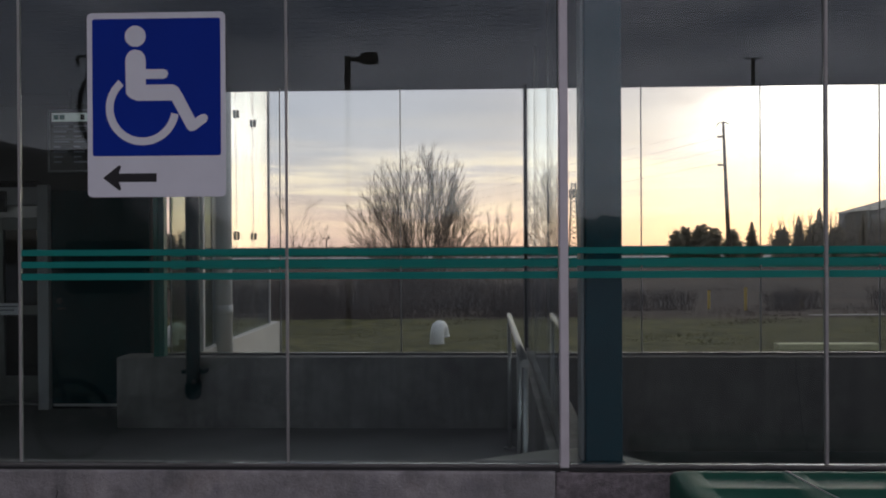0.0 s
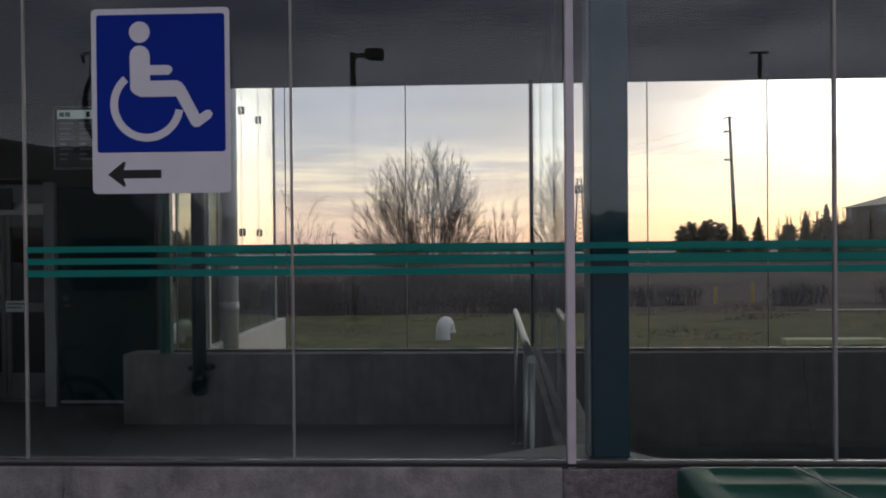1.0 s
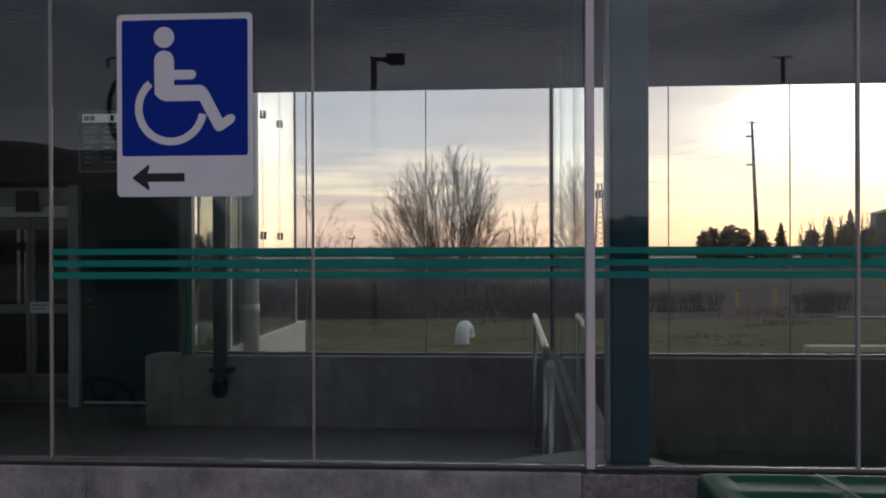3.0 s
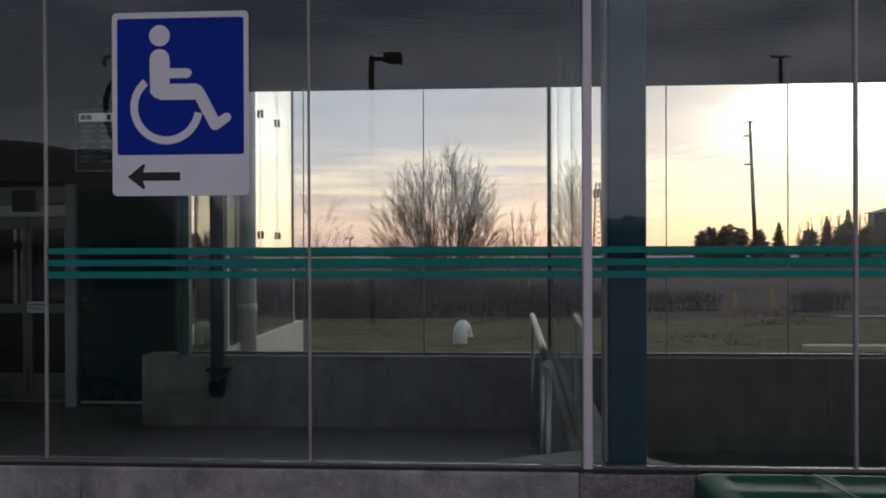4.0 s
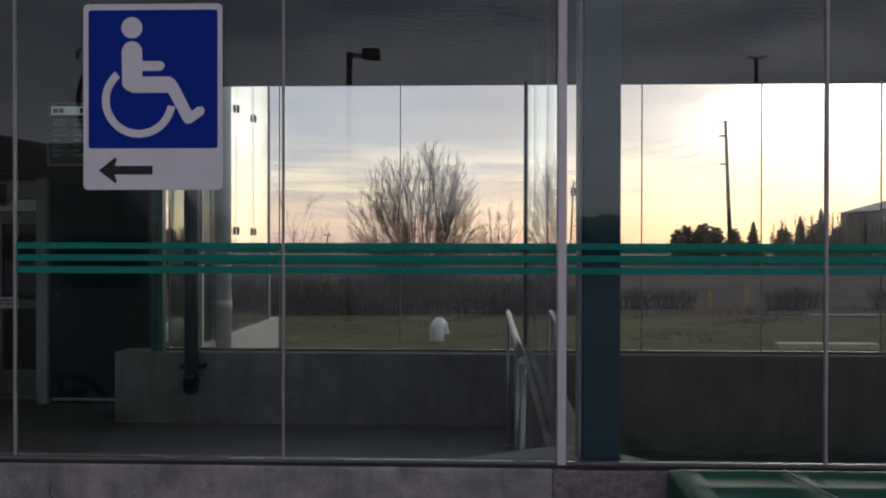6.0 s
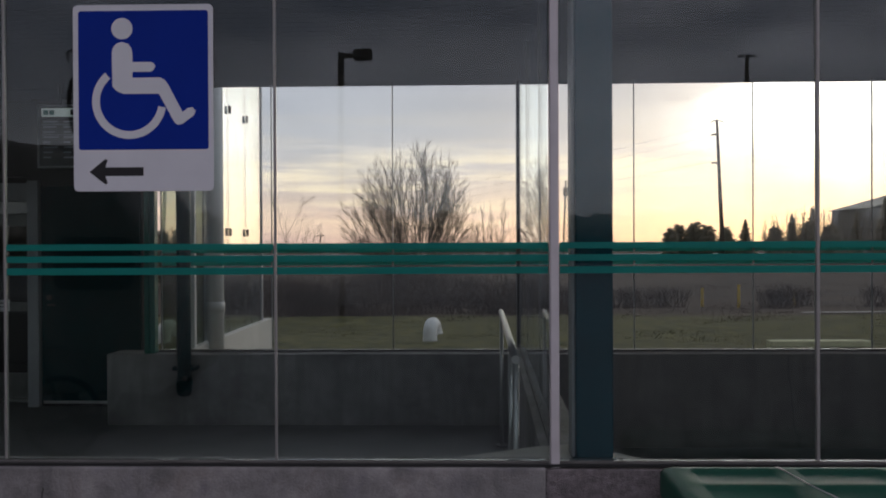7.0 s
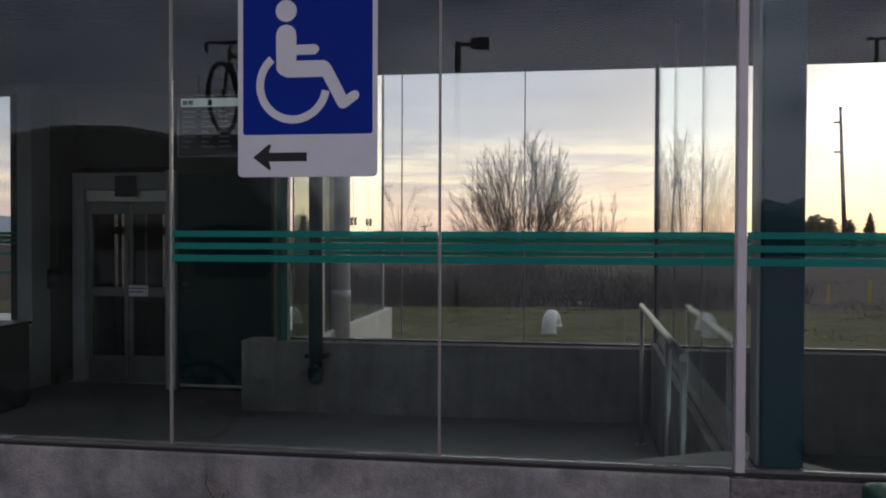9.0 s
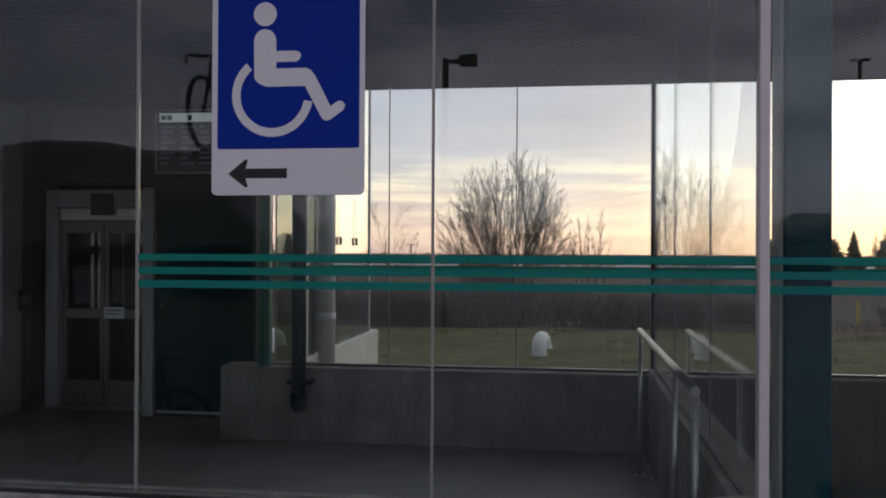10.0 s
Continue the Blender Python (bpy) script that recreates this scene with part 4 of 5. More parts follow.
def fan_tree(x, y, seed, stems, half, top, foot, radius, label, forks=4, subs=7, twigs=5, fine=1.0, bark=None):
    """A bare tree of many stems that rise from a broad foot, fork steeply and end on a domed outline."""
    rnd = random.Random(seed)
    t = thing("bare_tree", x, y, ground_height(x, y) - 0.05, label=label, category="tree", group="bare trees")
    wood, twig = Limbs(), Limbs()

    def arc(a, c, b, n, wobble):
        return [a * ((1 - q) ** 2) + c * (2 * q * (1 - q)) + b * (q * q) + Vector((rnd.uniform(-1, 1), rnd.uniform(-1, 1), rnd.uniform(-0.4, 0.4))) * wobble * math.sin(math.pi * q) for q in (i / n for i in range(n + 1))]

    def on(pts, q):
        i = min(len(pts) - 2, int(q * (len(pts) - 1)))
        return pts[i].lerp(pts[i + 1], q * (len(pts) - 1) - i), (pts[i + 1] - pts[i]).normalized()

    def off(d, low_a, high_a, lift):
        a = rnd.uniform(0, 2 * math.pi)
        sd = d.cross(Vector((math.cos(a), math.sin(a), 0.25))).normalized()
        u = radians(rnd.uniform(low_a, high_a))
        return (d * math.cos(u) + sd * math.sin(u) + Vector((0, 0, lift))).normalized()

    for k in range(stems):
        az = 2.39996 * k + rnd.uniform(-0.3, 0.3)
        u = (k + 0.5) / stems
        h = top * (1.0 - 0.68 * u ** 0.95)
        r = crown_reach(h, top, half) * rnd.uniform(0.80, 0.98) * (1 + 0.10 * math.sin(3 * az + seed))
        tip = Vector((r * math.cos(az), r * math.sin(az), h * rnd.uniform(0.95, 0.99)))
        b = rnd.uniform(0.25, 1.0) * foot
        base = Vector((math.cos(az) * b, math.sin(az) * b, 0))
        ctrl = Vector((base.x + (tip.x - base.x) * 0.30, base.y + (tip.y - base.y) * 0.30, tip.z * (0.60 if u < 0.55 else 0.64)))
        main = arc(base, ctrl, tip, 8, 0.10)
        r0 = radius * rnd.uniform(0.6, 1.1) * (1.1 - 0.35 * u)
        wood.limb(main, [r0 * (1 - 0.88 * i / 8) + 0.003 for i in range(9)], 5)
        limbs = [(main, 0.34, r0 * 0.5)]
        for m in range(forks):
            q = 0.22 + 0.5 * (m + rnd.random()) / forks
            at, d = on(main, q)
            reach = (tip - at).length * rnd.uniform(0.75, 1.0)
            end = at + off(d, 8, 24, 0.06) * reach
            rr = Vector((end.x, end.y)).length
            most = crown_reach(end.z, top, half)
            if rr > most:
                end.x, end.y = end.x * most / rr, end.y * most / rr
            end.z = min(end.z, top * 0.985)
            fork = arc(at, at.lerp(end, 0.5) + d * reach * 0.06, end, 5, 0.06)
            fr = r0 * (1 - 0.8 * q) * 0.62
            wood.limb(fork, [fr * (1 - 0.85 * i / 5) + 0.004 for i in range(6)], 4)
            limbs.append((fork, 0.12, fr))
        for pts, first, lr in limbs:
            for m in range(subs):
                q = first + (0.99 - first) * (m + rnd.random()) / subs
                at, d = on(pts, q)
                ln = rnd.uniform(0.6, 1.25) * half / 3.4 * (1.25 - 0.65 * q)
                e = at + off(d, 10, 30, 0.10) * ln
                sub = arc(at, at.lerp(e, 0.5) + d * ln * 0.08, e, 3, 0.03)
                sr = max(0.0060, lr * 0.24) * fine
                twig.limb(sub, [sr, sr * 0.8, sr * 0.6, sr * 0.35], 3)
                for w in range(twigs):
                    a2, d2 = on(sub, 0.2 + 0.8 * (w + rnd.random()) / twigs)
                    l2 = rnd.uniform(0.16, 0.42) * half / 3.4
                    twig.limb([a2, a2 + off(d2, 15, 42, 0.12) * l2], [0.0062 * fine, 0.0035 * fine], 3)
    raw("trunk", wood.v, wood.f, bark or BARK, t)
    raw("crown", twig.v, twig.f, bark or TWIG, t)


fan_tree(-2.25, 35.0, 11, 36, 3.7, 7.15, 1.1, 0.036, "large bare many-stemmed tree with a rounded crown", 4, 7, 5, 1.12)
fan_tree(1.55, 40.5, 21, 12, 1.75, 5.1, 0.7, 0.026, "slender bare many-stemmed tree in dry scrub", 3, 5, 4)
bare_tree(-5.3, 21.6, 13, 1, 2.9, 0.030, 0.0, "thin bare sapling with few twigs", spread=1.0, level=1)
bare_tree(-6.4, 30.5, 15, 3, 2.8, 0.03, 0.5, "thin bare sapling with few twigs", level=1)
for i, (x, y, half, top) in enumerate(((37.4, 100, 1.7, 5.8), (39.4, 101, 2.0, 6.6), (41.2, 100, 1.8, 7.2), (43.8, 101, 2.2, 7.4), (45.6, 100, 1.9, 7.8), (48.0, 101, 2.1, 7.6), (50.2, 100, 2.0, 7.4))):
    fan_tree(x, y, 60 + i, 16, half * 1.1, top, 0.7, 0.07, "far-off bare tree beyond the field, greyed for haze", 3, 4, 2, 2.8, HAZED_BARK)
bare_tree(27.5, 106.0, 16, 6, 4.2, 0.09, 0.5, "small far-off bare tree by the field", level=1)
bare_tree(18.6, 108.0, 17, 6, 3.6, 0.09, 0.5, "small far-off bare tree by the field", level=1)


def evergreen(x, y, height, width, seed, cone):
    """A conifer: trunk and layers of drooping needle sprays with an uneven outline."""
    rnd = random.Random(seed)
    t = thing("evergreen", x, y, -0.95, label="dark far-off evergreen against the evening sky" if cone else "dark bushy evergreen at the field's edge", category="tree", group="evergreens")
    wood, v, f = Limbs(), [], []
    wood.limb([Vector((0, 0, 0)), Vector((0.02, 0, height * 0.5)), Vector((0, 0, height * 0.98))], [width * 0.05, width * 0.03, 0.02], 6)
    layers = 22
    for k in range(layers):
        u = (k + rnd.uniform(-0.3, 0.3)) / layers
        z = height * (0.07 + 0.90 * max(0.0, u))
        r = width * 0.5 * (max(0.05, 1 - u) ** 0.8 if cone else math.sqrt(max(0.06, 1 - max(0.0, 1.5 * u - 0.5) ** 2)))
        n = 16
        for m in range(n):
            a = 2 * math.pi * (m + rnd.random()) / n
            rr = r * rnd.uniform(0.55, 1.15)
            out, sd = Vector((math.cos(a), math.sin(a), 0)), Vector((-math.sin(a), math.cos(a), 0))
            rise = height * rnd.uniform(-0.03, 0.05 if cone else 0.09)
            c = Vector((0, 0, z))
            w = rr * rnd.uniform(0.16, 0.30)
            tip = c + out * rr + Vector((0, 0, rise))
            mid = c + out * rr * 0.6 + Vector((0, 0, rise + height * 0.02))
            b = len(v)
            v += [c, mid + sd * w, tip, mid - sd * w, mid - Vector((0, 0, height * rnd.uniform(0.03, 0.06))), tip + Vector((0, 0, height * rnd.uniform(0.01, 0.03)))]
            f += [(b, b + 1, b + 2), (b, b + 2, b + 3), (b, b + 4, b + 5)]
    raw("trunk", wood.v, wood.f, BARK, t)
    raw("crown", v, f, HAZED_NEEDLES, t)


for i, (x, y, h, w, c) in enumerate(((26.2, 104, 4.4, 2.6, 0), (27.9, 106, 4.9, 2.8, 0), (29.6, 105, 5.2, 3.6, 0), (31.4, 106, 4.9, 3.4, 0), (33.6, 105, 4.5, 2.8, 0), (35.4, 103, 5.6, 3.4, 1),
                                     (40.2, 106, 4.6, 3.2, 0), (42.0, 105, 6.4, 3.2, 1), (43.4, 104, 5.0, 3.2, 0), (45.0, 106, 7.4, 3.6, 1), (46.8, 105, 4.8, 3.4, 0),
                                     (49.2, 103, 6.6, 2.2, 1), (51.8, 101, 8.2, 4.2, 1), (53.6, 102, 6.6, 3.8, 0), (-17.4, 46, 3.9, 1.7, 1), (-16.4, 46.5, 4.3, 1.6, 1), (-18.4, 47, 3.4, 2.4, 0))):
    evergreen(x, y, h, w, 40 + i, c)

# dry scrub, tall reeds and lawn blades
rng = np.random.default_rng(7)


def blades(name, label, count, xs, ys, heights, width, lean, material, clump=0):
    x = rng.uniform(*xs, count)
    y = ys[0] + (ys[1] - ys[0]) * rng.random(count) ** 1.5
    if clump:
        cx, cy = rng.uniform(*xs, clump), ys[0] + (ys[1] - ys[0]) * rng.random(clump) ** 1.3
        pick = rng.integers(0, clump, count)
        x, y = cx[pick] + rng.normal(0, 0.55, count), np.maximum(ys[0], cy[pick] + rng.normal(0, 0.5, count))
    h = rng.uniform(*heights, count) * (0.45 + 0.55 * np.sin(x * 0.9 + 1.3 * np.sin(y * 0.7)) ** 2)
    a = rng.uniform(0, 2 * math.pi, count)
    lx, ly = rng.normal(0, lean, count) * h, rng.normal(0, lean, count) * h
    verts, faces = [], []
    for i in range(count):
        z = ground_height(x[i], y[i]) - 0.03
        cx, sx = math.cos(a[i]) * width / 2, math.sin(a[i]) * width / 2
        verts += [(x[i] - cx, y[i] - sx, z), (x[i] + cx, y[i] + sx, z), (x[i] + lx[i], y[i] + ly[i], z + h[i])]
        faces.append((3 * i, 3 * i + 1, 3 * i + 2))
    tagged(raw(name, verts, faces, material), label, "grass", kind="stuff")


blades("lawn_grass", "short patchy green and straw-coloured lawn grass", 40000, (-9, 13), (6.5, 19), (0.02, 0.06), 0.02, 0.5, BLADE)
blades("lawn_tufts", "scattered darker tufts in the lawn", 18000, (-9, 13), (7.0, 18), (0.03, 0.075), 0.014, 0.6, surface("tuft", (0.15, 0.15, 0.05), 0.9, vary=0.6, scale=0.7, grain=5, bump=0.0, tint=(0.20, 0.17, 0.075)), clump=2600)
blades("dry_reeds", "tall brown dry reeds and weeds in the field", 24000, (-16, 26), (14.0, 60), (0.03, 0.13), 0.022, 0.7, SCRUB)
blades("dry_weeds", "clumps of tall dark dry weeds", 9000, (-16, 26), (17.0, 50), (0.10, 0.42), 0.010, 0.75, surface("dark_weeds", (0.09, 0.068, 0.055), 0.95, vary=0.4, scale=0.5, bump=0.0), clump=260)

BRUSH = surface("brush", (0.085, 0.062, 0.052), 0.95, vary=0.4, scale=1.5, bump=0.0)
rb = random.Random(31)
for x, y, r, h in ((-4.7, 16.4, 0.9, 0.95), (-4.0, 15.6, 0.9, 0.85), (-3.2, 16.2, 1.0, 1.0), (-2.5, 15.4, 0.8, 0.7), (-1.8, 16.4, 0.9, 0.9), (-1.0, 17.6, 0.9, 0.7), (0.5, 17.4, 0.8, 0.6), (1.3, 18.0, 0.9, 0.75), (2.1, 17.2, 0.8, 0.6), (2.9, 18.6, 0.8, 0.6), (-5.6, 17.4, 1.0, 1.0),
                   (-3.5, 34.2, 1.0, 3.0), (-2.7, 34.6, 0.9, 3.1),
                   (-3.4, 32.5, 1.2, 1.7), (-2.2, 32.0, 1.2, 1.9), (-1.0, 32.8, 1.2, 1.6), (0.4, 33.5, 1.0, 1.3), (-4.6, 33.0, 1.0, 1.3), (1.3, 23.5, 0.7, 1.0), (2.4, 24.6, 0.9, 1.2), (3.4, 23.2, 0.6, 0.8), (-4.2, 19.8, 0.8, 0.9), (-5.6, 20.6, 0.7, 1.1), (-3.2, 21.5, 0.6, 0.8), (0.2, 26.5, 0.8, 1.0), (-1.6, 27.5, 0.9, 1.3),
                   (5.6, 25.0, 0.7, 0.7), (7.4, 27.0, 0.8, 0.8), (10.8, 25.4, 0.7, 0.7), (12.5, 28.5, 0.9, 0.9), (15.4, 27.4, 0.8, 0.8), (-7.2, 24.0, 0.9, 1.2)):
    t = thing("bare_shrub", x, y, ground_height(x, y) - 0.04, label="low tangle of bare brown brush in the field", category="shrub", group="bare shrubs")
    tw = Limbs()
    for k in range(130):
        a, q = rb.uniform(0, 6.283), rb.random() ** 0.5
        p0 = Vector((math.cos(a) * r * q, math.sin(a) * r * q * 0.6, 0))
        tip = p0 + Vector((rb.uniform(-0.35, 0.35), rb.uniform(-0.3, 0.3), h * rb.uniform(0.5, 1.0)))
        mid = p0.lerp(tip, 0.5) + Vector((rb.uniform(-0.08, 0.08), 0, 0.03))
        tw.limb([p0, mid, tip], [0.008, 0.006, 0.003], 3)
        for m in range(4):
            c = mid.lerp(tip, rb.random())
            tw.limb([c, c + Vector((rb.uniform(-0.22, 0.22), rb.uniform(-0.2, 0.2), rb.uniform(0.08, 0.28)))], [0.005, 0.002], 3)
    raw("twigs", tw.v, tw.f, BRUSH, t)

bm = bmesh.new()
re = random.Random(77)
lo, hi = [], []
for k in range(40):
    x = 8.3 + 0.25 * k
    y = 17.3 + 0.35 * math.sin(x * 0.7) + re.uniform(-0.05, 0.05)
    w = re.uniform(0.08, 0.32)
    lo.append(bm.verts.new((x, y - w, ground_height(x, y - w) + 0.045)))
    hi.append(bm.verts.new((x, y + w, ground_height(x, y + w) + 0.055)))
for k in range(39):
    bm.faces.new((lo[k], lo[k + 1], hi[k + 1], hi[k]))
tagged(link_mesh("gravel_edge", bm, surface("pale_gravel", (0.36, 0.34, 0.31), 0.9, vary=0.4, scale=5, grain=40, bump=0.4)), "pale broken gravel edge between lawn and field", "gravel", kind="structure")

# ---- distance ----
hv, hf = [], []
for k in range(61):
    az = radians(-64 + 0.55 * k)
    rise = math.sin(math.pi * min(1.0, max(0.0, k / 60)) ** 0.8) ** 0.5
    top = -1.0 + (70 + 22 * noise.noise(Vector((k * 0.13, 4.0, 0))) + 6 * noise.noise(Vector((k * 0.6, 9.0, 0)))) * rise
    for reach, z in ((2000, -1.0), (2150, top), (2500, -1.0)):
        hv.append((math.sin(az) * reach, math.cos(az) * reach, z))
    if k:
        a = 3 * k
        hf += [(a - 3, a, a + 1, a - 2), (a - 2, a + 1, a + 2, a - 1)]
# lilac distance haze is mixed into the hills' base colour
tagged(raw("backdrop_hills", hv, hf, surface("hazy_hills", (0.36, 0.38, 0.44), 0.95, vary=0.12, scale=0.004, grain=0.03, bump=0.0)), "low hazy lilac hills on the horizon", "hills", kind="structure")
tagged(link_mesh("road", boxes((-200, 400, 168, 196, -0.95, -0.885)), PALE_ROAD), "pale far-off road across the field", "road", kind="structure")
tagged(link_mesh("road_track", boxes((9, 300, 98, 101.5, -0.95, -0.88)), PALE_ROAD), "pale gravel track along the field", "road", kind="structure")


def far_line(name, label, y, x0, x1, low, high, step, seed):
    """A far hedge line: a ragged row of overlapping clumps."""
    rnd = random.Random(seed)
    v, f = [], []
    x = x0
    while x < x1:
        h = low + (high - low) * (0.5 + 0.5 * noise.noise(Vector((x * 0.02, seed, 0)))) * rnd.uniform(0.7, 1.15)
        for k in range(5):
            b = len(v)
            cx, cz, s = x + rnd.uniform(-step, step), -0.95 + h * rnd.uniform(0.2, 0.9), h * rnd.uniform(0.25, 0.5)
            yy = y + rnd.uniform(-2, 2)
            m = 7
            ring = [(cx + s * 1.5 * math.cos(2 * math.pi * j / m) * rnd.uniform(0.7, 1.2), yy + rnd.uniform(-s, s), max(-1.0, cz + s * math.sin(2 * math.pi * j / m) * rnd.uniform(0.7, 1.2))) for j in range(m)]
            v += ring + [(cx, yy - s, cz)]
            f += [(b + j, b + (j + 1) % m, b + m) for j in range(m)]
        v += [(x - step, y, -1.0), (x + step * 1.2, y, -1.0), (x + step * 1.2, y, -0.95 + h * 0.6), (x - step, y, -0.95 + h * 0.6)]
        f.append(tuple(range(len(v) - 4, len(v))))
        x += step
    tagged(raw(name, v, f, HAZED_NEEDLES), label, "hedge", kind="stuff")


far_line("far_woods", "thin dark line of far-off woods on the horizon", 420, -420, 620, 1.0, 2.6, 5.0, 3)
far_line("hedge_behind", "dark line of trees across the car park", -75, -110, 120, 3.0, 6.5, 2.5, 4)


def barn():
    b = thing("barn", 70.3, 124.0, -0.95, label="large grey barn with a low gable roof", category="building")
    part("wall", boxes((-9, 22, 0, 14, 0, 7.7)), ROOFING, b)
    bm = bmesh.new()
    prof = [(-9.6, 7.7), (1.5, 10.7), (14, 10.7), (22.6, 7.7)]
    lo = [bm.verts.new((x, -0.4, z)) for x, z in prof]
    hi = [bm.verts.new((x, 14.4, z)) for x, z in prof]
    bm.faces.new(lo[::-1])
    bm.faces.new(hi)
    for k in range(4):
        bm.faces.new((lo[k], lo[(k + 1) % 4], hi[(k + 1) % 4], hi[k]))
    part("roof", bm, GREY_DARK, b, "dark metal roof")
    part("door", boxes((2, 6, -0.08, 0.0, 0, 4)), GREY_DARK, b)


barn()


def utility_pole(x, y, top, label):
    p = thing("utility_pole", x, y, -0.95, label=label, category="utility pole")
    part("shaft", tube([(0.75, 0, 0), (0.35, 0, top * 0.5), (0, 0, top)], [0.30, 0.22, 0.14], 10), TIMBER, p)
    part("arm", tube([(-0.8, 0, top - 0.4), (-0.5, 0, top - 0.15), (0, 0, top - 0.1), (0.5, 0, top - 0.15), (0.8, 0, top - 0.4)], 0.06, 8), TIMBER, p)
    for dx, dz in ((-0.55, 1.8), (-0.5, 5.2)):
        part("insulator", boxes((dx - 0.15, 0.0, -0.1, 0.1, top - dz - 0.1, top - dz + 0.1), bevel=0.03), TIMBER, p)


utility_pole(30.5, 98.4, 17.4, "tall wooden utility pole with a drooping crossarm")
for z, dx in ((14.6, -1.0), (13.2, -0.5), (11.6, -0.4), (16.4, 0.9)):
    pts = []
    for k in range(25):
        u = k / 24
        pts.append((31.2 + dx + (-58 - 31.2) * u, 98.4 + (330 - 98.4) * u, z + 4.0 * u - 4 * 3.2 * u * (1 - u)))
    tagged(link_mesh("overhead_wire", tube(pts, 0.013, 5), BLACK), "thin dark overhead wire sagging across the sky", "wire", "overhead wires")


def lattice_tower(x, y, height):
    t = thing("lattice_tower", x, y, -0.95, label="slim far-off steel lattice mast with aerials", category="mast")
    bm = bmesh.new()
    for sx in (-1, 1):
        for sy in (-1, 1):
            tube([(sx * 1.15, sy * 1.15, 0), (sx * 0.45, sy * 0.45, height)], 0.10, 5, bm=bm)
    part("legs", bm, GREY_DARK, t)
    bm = bmesh.new()
    n = 14
    for k in range(n):
        z0, z1 = height * k / n, height * (k + 1) / n
        w0, w1 = 1.15 - 0.7 * k / n, 1.15 - 0.7 * (k + 1) / n
        tube([(-w0, -w0, z0), (w1, -w1, z1)], 0.06, 4, bm=bm)
        tube([(w0, -w0, z0), (-w1, -w1, z1)], 0.06, 4, bm=bm)
    part("bracing", bm, GREY_DARK, t)
    for a in (0, 1.6, 3.1, 4.7):
        part("aerial", boxes((math.cos(a) * 0.9 - 0.15, math.cos(a) * 0.9 + 0.15, math.sin(a) * 0.9 - 0.15, math.sin(a) * 0.9 + 0.15, height - 3.6, height - 1.6)), GREY_DARK, t)


lattice_tower(24.6, 197, 17.5)


def lamp_post(name, x, y, height, pole_r, arms, label):
    """A car park lamp: square pole, bracket arm and flat shoebox head."""
    p = thing(name, x, y, -0.13 if y < 0 else -0.95, label=label, category="street lamp")
    part("pole", boxes((-pole_r, pole_r, -pole_r, pole_r, 0, height), bevel=0.01), BLACK, p)
    for sx in arms:
        arm = part("arm", boxes((min(0, sx * 0.32), max(0, sx * 0.32), -0.04, 0.04, height - 0.11, height - 0.03), bevel=0.01), BLACK, p)
        part("head", boxes((min(sx * 0.28, sx * 0.66), max(sx * 0.28, sx * 0.66), -0.17, 0.17, height - 0.16, height + 0.05), bevel=0.03), BLACK, p)


lamp_post("street_lamp", -2.55, -14.2, 5.85, 0.06, (1,), "black square lamp post with one shoebox head in the car park")
lamp_post("street_lamp", 21.3, -60.0, 15.8, 0.12, (1, -1), "black square lamp post with two heads in the car park")
lamp_post("street_lamp", -26.5, 150.0, 4.2, 0.09, (1, -1), "small far-off lamp post with two heads")


# ---- what stands behind the camera and shows in the glass ----
def wheel(parent, x, z, r, name="wheel", y=0.0):
    ring = [(x + r * math.cos(2 * math.pi * k / 28), y, z + r * math.sin(2 * math.pi * k / 28)) for k in range(28)]
    w = part(name, tube(ring, 0.024, 8, closed=True), TYRE, parent)
    part("hub", tube([(x, y - 0.04, z), (x, y + 0.04, z)], 0.025, 10), STEEL, w)
    for k in range(10):
        a = 2 * math.pi * k / 10
        part("spoke", tube([(x, y, z), (x + (r - 0.02) * math.cos(a), y, z + (r - 0.02) * math.sin(a))], 0.003, 4, caps=False), BLACK, w)


def bicycle(x, y, z, turn, label):
    b = thing("bicycle", x, y, z, turn, label, "bicycle")
    r = 0.33
    wheel(b, -0.53, r, r, "rear_wheel")
    wheel(b, 0.53, r, r, "front_wheel")
    seat, crank, head = (-0.16, 0, 0.80), (-0.06, 0, 0.30), (0.38, 0, 0.78)
    bm = tube([crank, seat], 0.02, 8)
    for a, c in ((crank, (0.36, 0, 0.70)), (seat, head), ((-0.53, 0, r), crank), ((-0.53, 0, r), seat), (head, (0.53, 0, r))):
        tube([a, c], 0.018, 8, bm=bm)
    part("frame", bm, BLACK, b)
    part("handlebar", tube([(0.46, -0.20, 0.80), (0.50, -0.20, 0.86), (0.44, -0.19, 0.90), (0.38, -0.1, 0.90), (0.37, 0, 0.90), (0.38, 0.1, 0.90), (0.44, 0.19, 0.90), (0.50, 0.20, 0.86), (0.46, 0.20, 0.80)], 0.016, 8), BLACK, b)
    part("stem", tube([head, (0.36, 0, 0.93)], 0.018, 8), BLACK, b)
    part("saddle", boxes((-0.30, -0.04, -0.07, 0.07, 0.86, 0.91), bevel=0.02), BLACK, b)
    part("seat_post", tube([seat, (-0.17, 0, 0.87)], 0.015, 8), BLACK, b)


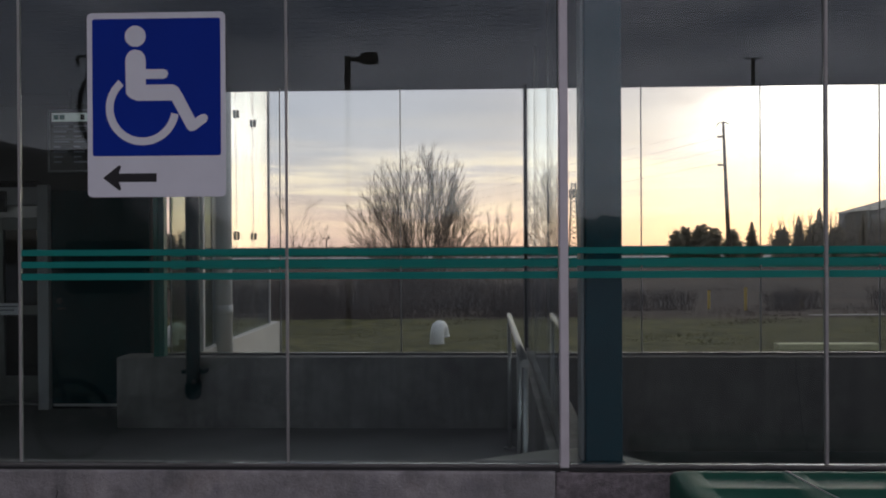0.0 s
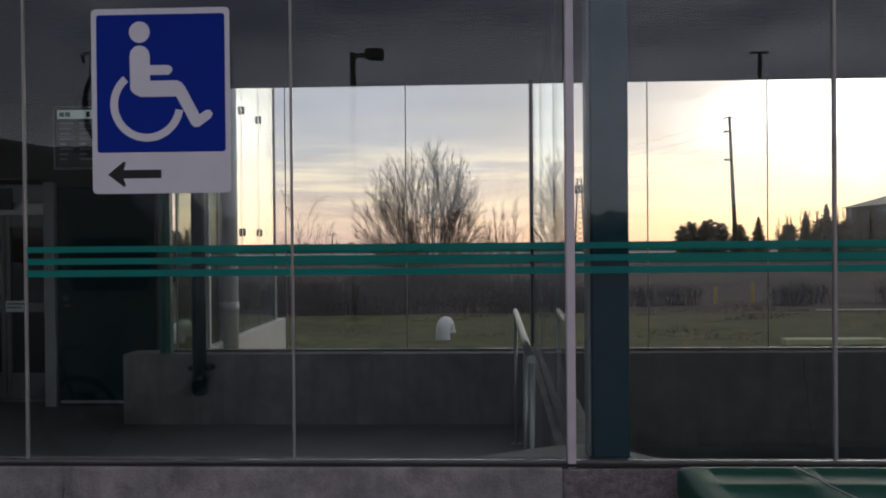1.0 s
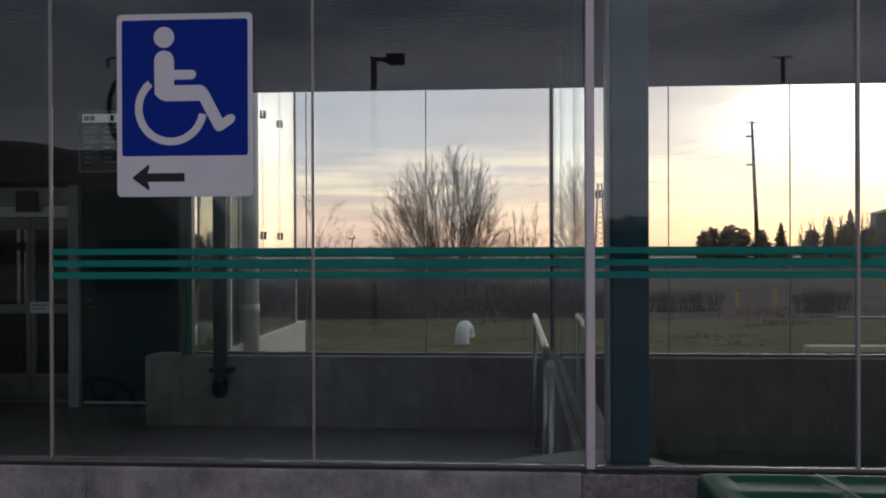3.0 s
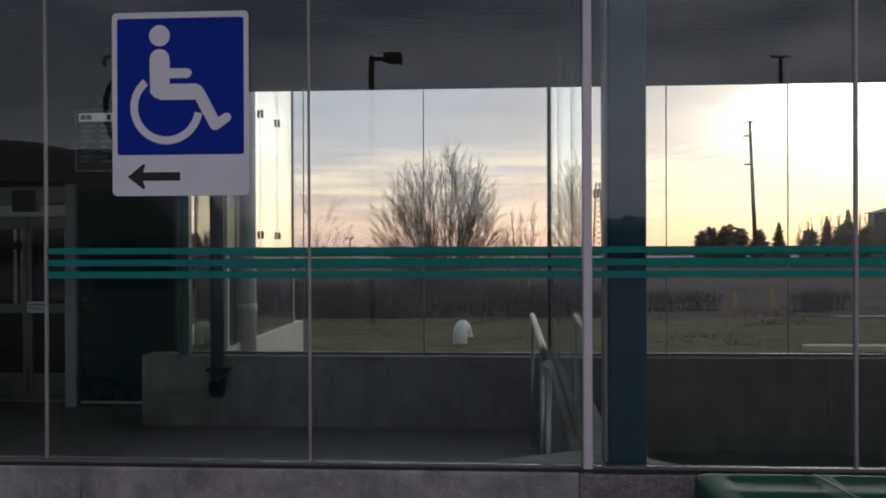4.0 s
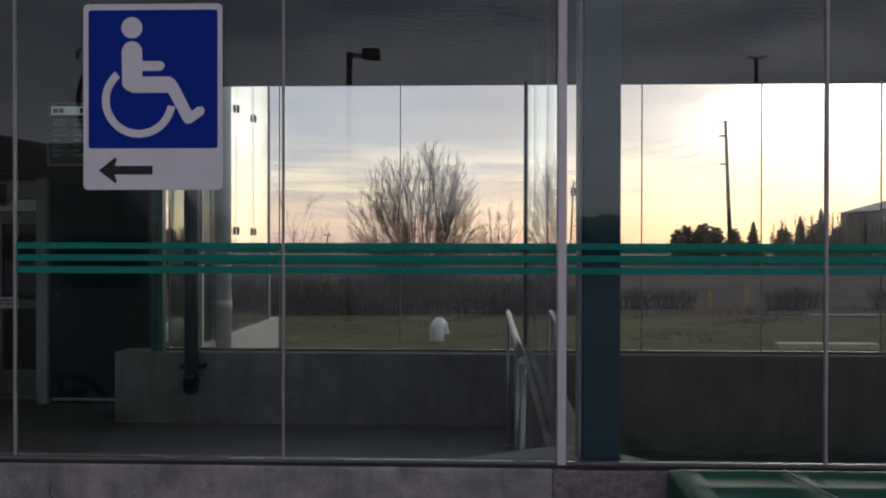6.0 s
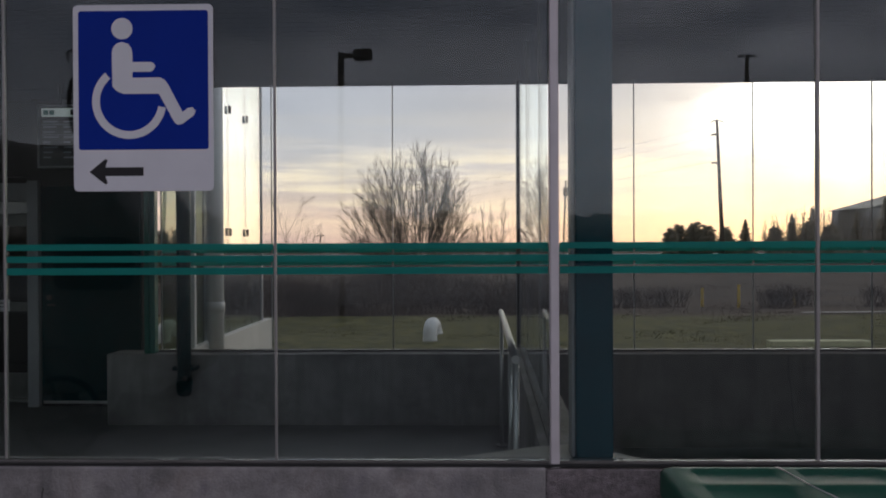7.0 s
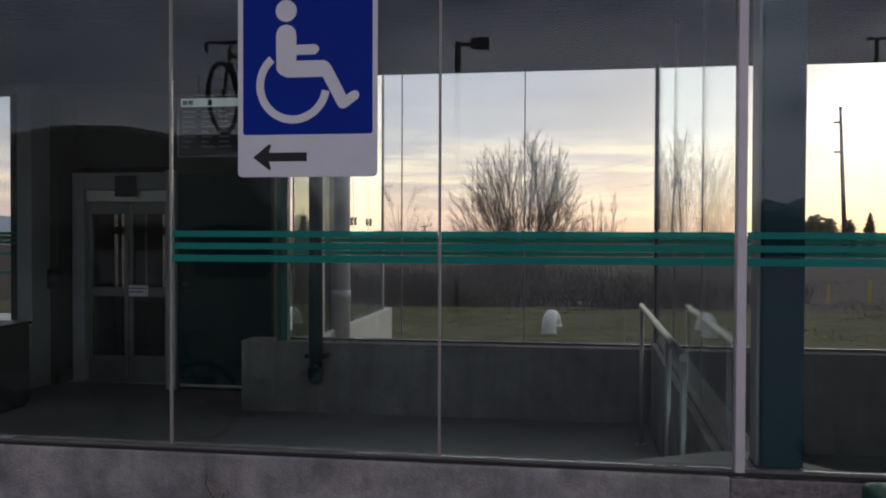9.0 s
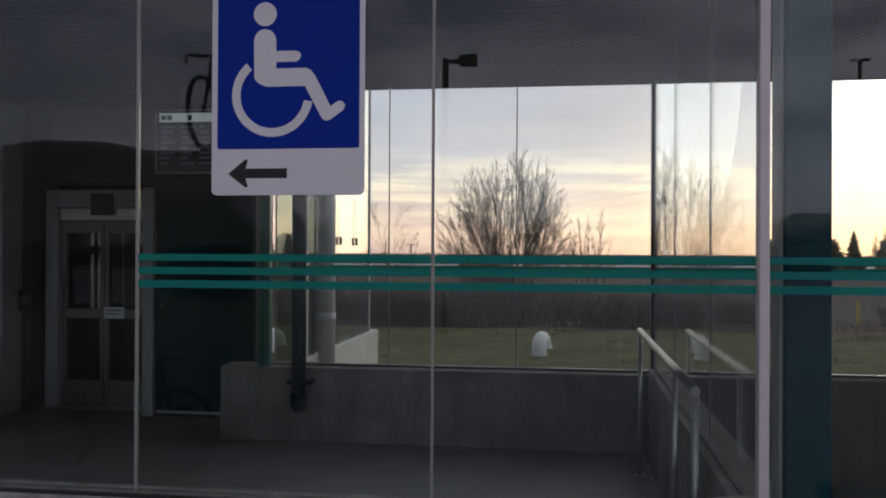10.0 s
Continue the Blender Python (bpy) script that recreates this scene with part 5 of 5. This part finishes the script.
def van():
    v = thing("camper_van", -4.6, -6.0, -0.13, label="dark high-roofed van parked on the asphalt", category="van")
    prof = [(-1.6, 0.35), (1.75, 0.35), (1.9, 0.6), (1.88, 1.25), (1.72, 1.95), (1.45, 2.2), (1.2, 2.52), (0.7, 2.70), (0.1, 2.82), (-0.6, 2.84), (-1.2, 2.76), (-1.55, 2.55), (-1.62, 1.2)]
    part("body", outline(prof, 1.9, at=(0, -0.1, 0), bevel=0.05), VAN_PAINT, v)
    for x0, x1 in ((-1.3, -0.4), (-0.2, 0.6), (0.8, 1.55)):
        part("window", outline(round_rect(x0, x1, 1.35, 1.85, 0.08), 0.01, at=(0, 1.805, 0)), BLACK, v, "dark side window")
    for x in (-1.1, 1.2):
        for y in (0.05, 1.65):
            w = part("wheel", tube([(x, y - 0.12, 0.36), (x, y + 0.12, 0.36)], 0.36, 24), TYRE, v)
            part("rim", tube([(x, y - 0.125, 0.36), (x, y + 0.125, 0.36)], 0.2, 20), STEEL, w)
    part("roof_rack", boxes((0.45, 1.45, 0.75, 0.79, 2.42, 2.75)), BLACK, v)
    part("roof_rack", boxes((0.45, 1.45, 1.5, 1.54, 2.42, 2.75)), BLACK, v)


van()
bicycle(-3.53, -4.83, 2.62, 91, "black bicycle carried upright on the van roof")
bicycle(-3.85, -3.35, -0.13, 2, "black bicycle standing on the asphalt")


# ---- cracks and pebbles ----
def crack(name, pts, width, y, label):
    bm = bmesh.new()
    rnd = random.Random(len(pts))
    fine = []
    for (x0, z0), (x1, z1) in zip(pts, pts[1:]):
        for k in range(6):
            u = k / 6
            fine.append((x0 + (x1 - x0) * u + rnd.uniform(-1, 1) * width * 1.0, z0 + (z1 - z0) * u))
    fine.append(pts[-1])
    lo = [bm.verts.new((x - width * rnd.uniform(0.2, 0.6), y, z)) for x, z in fine]
    hi = [bm.verts.new((x + width * rnd.uniform(0.2, 0.6), y, z)) for x, z in fine]
    for k in range(len(fine) - 1):
        bm.faces.new((lo[k], hi[k], hi[k + 1], lo[k + 1]))
    tagged(link_mesh(name, bm, surface("crack_dirt", (0.075, 0.068, 0.066), 0.95, vary=0.2, bump=0.0)), label, "crack", kind="structure")


crack("kerb_crack", [(-1.755, 0.60), (-1.745, 0.53), (-1.70, 0.47), (-1.745, 0.40), (-1.77, 0.30), (-1.73, 0.15)], 0.008, -0.0625, "dark ragged crack down the concrete kerb")
crack("kerb_crack_branch", [(-1.70, 0.47), (-1.665, 0.52), (-1.63, 0.53)], 0.005, -0.0625, "fine branch of the crack in the kerb")
crack("wall_crack", [(3.14, 0.56), (3.15, 0.30), (3.20, -0.10), (3.24, -0.30)], 0.010, 4.4175, "dark vertical crack in the low wall")
rp = random.Random(9)
pv, pf = [], []
for k in range(520):
    x, z, r = rp.uniform(0.44, 3.2), rp.uniform(0.30, 0.655), rp.uniform(0.003, 0.010)
    b = len(pv)
    ring = [(x + r * math.cos(2 * math.pi * j / 6) * rp.uniform(0.7, 1.2), -0.0545, z + r * math.sin(2 * math.pi * j / 6) * rp.uniform(0.6, 1.1)) for j in range(6)]
    pv += ring + [(x, -0.0555 - r * 0.35, z)]
    pf += [(b + j, b + (j + 1) % 6, b + 6) for j in range(6)]
tagged(raw("kerb_pebbles", pv, pf, surface("pebble", (0.24, 0.20, 0.19), 0.8, vary=0.7, scale=40, grain=200, bump=0.0)), "small pebbles showing in the rough kerb face", "pebbles", kind="stuff")
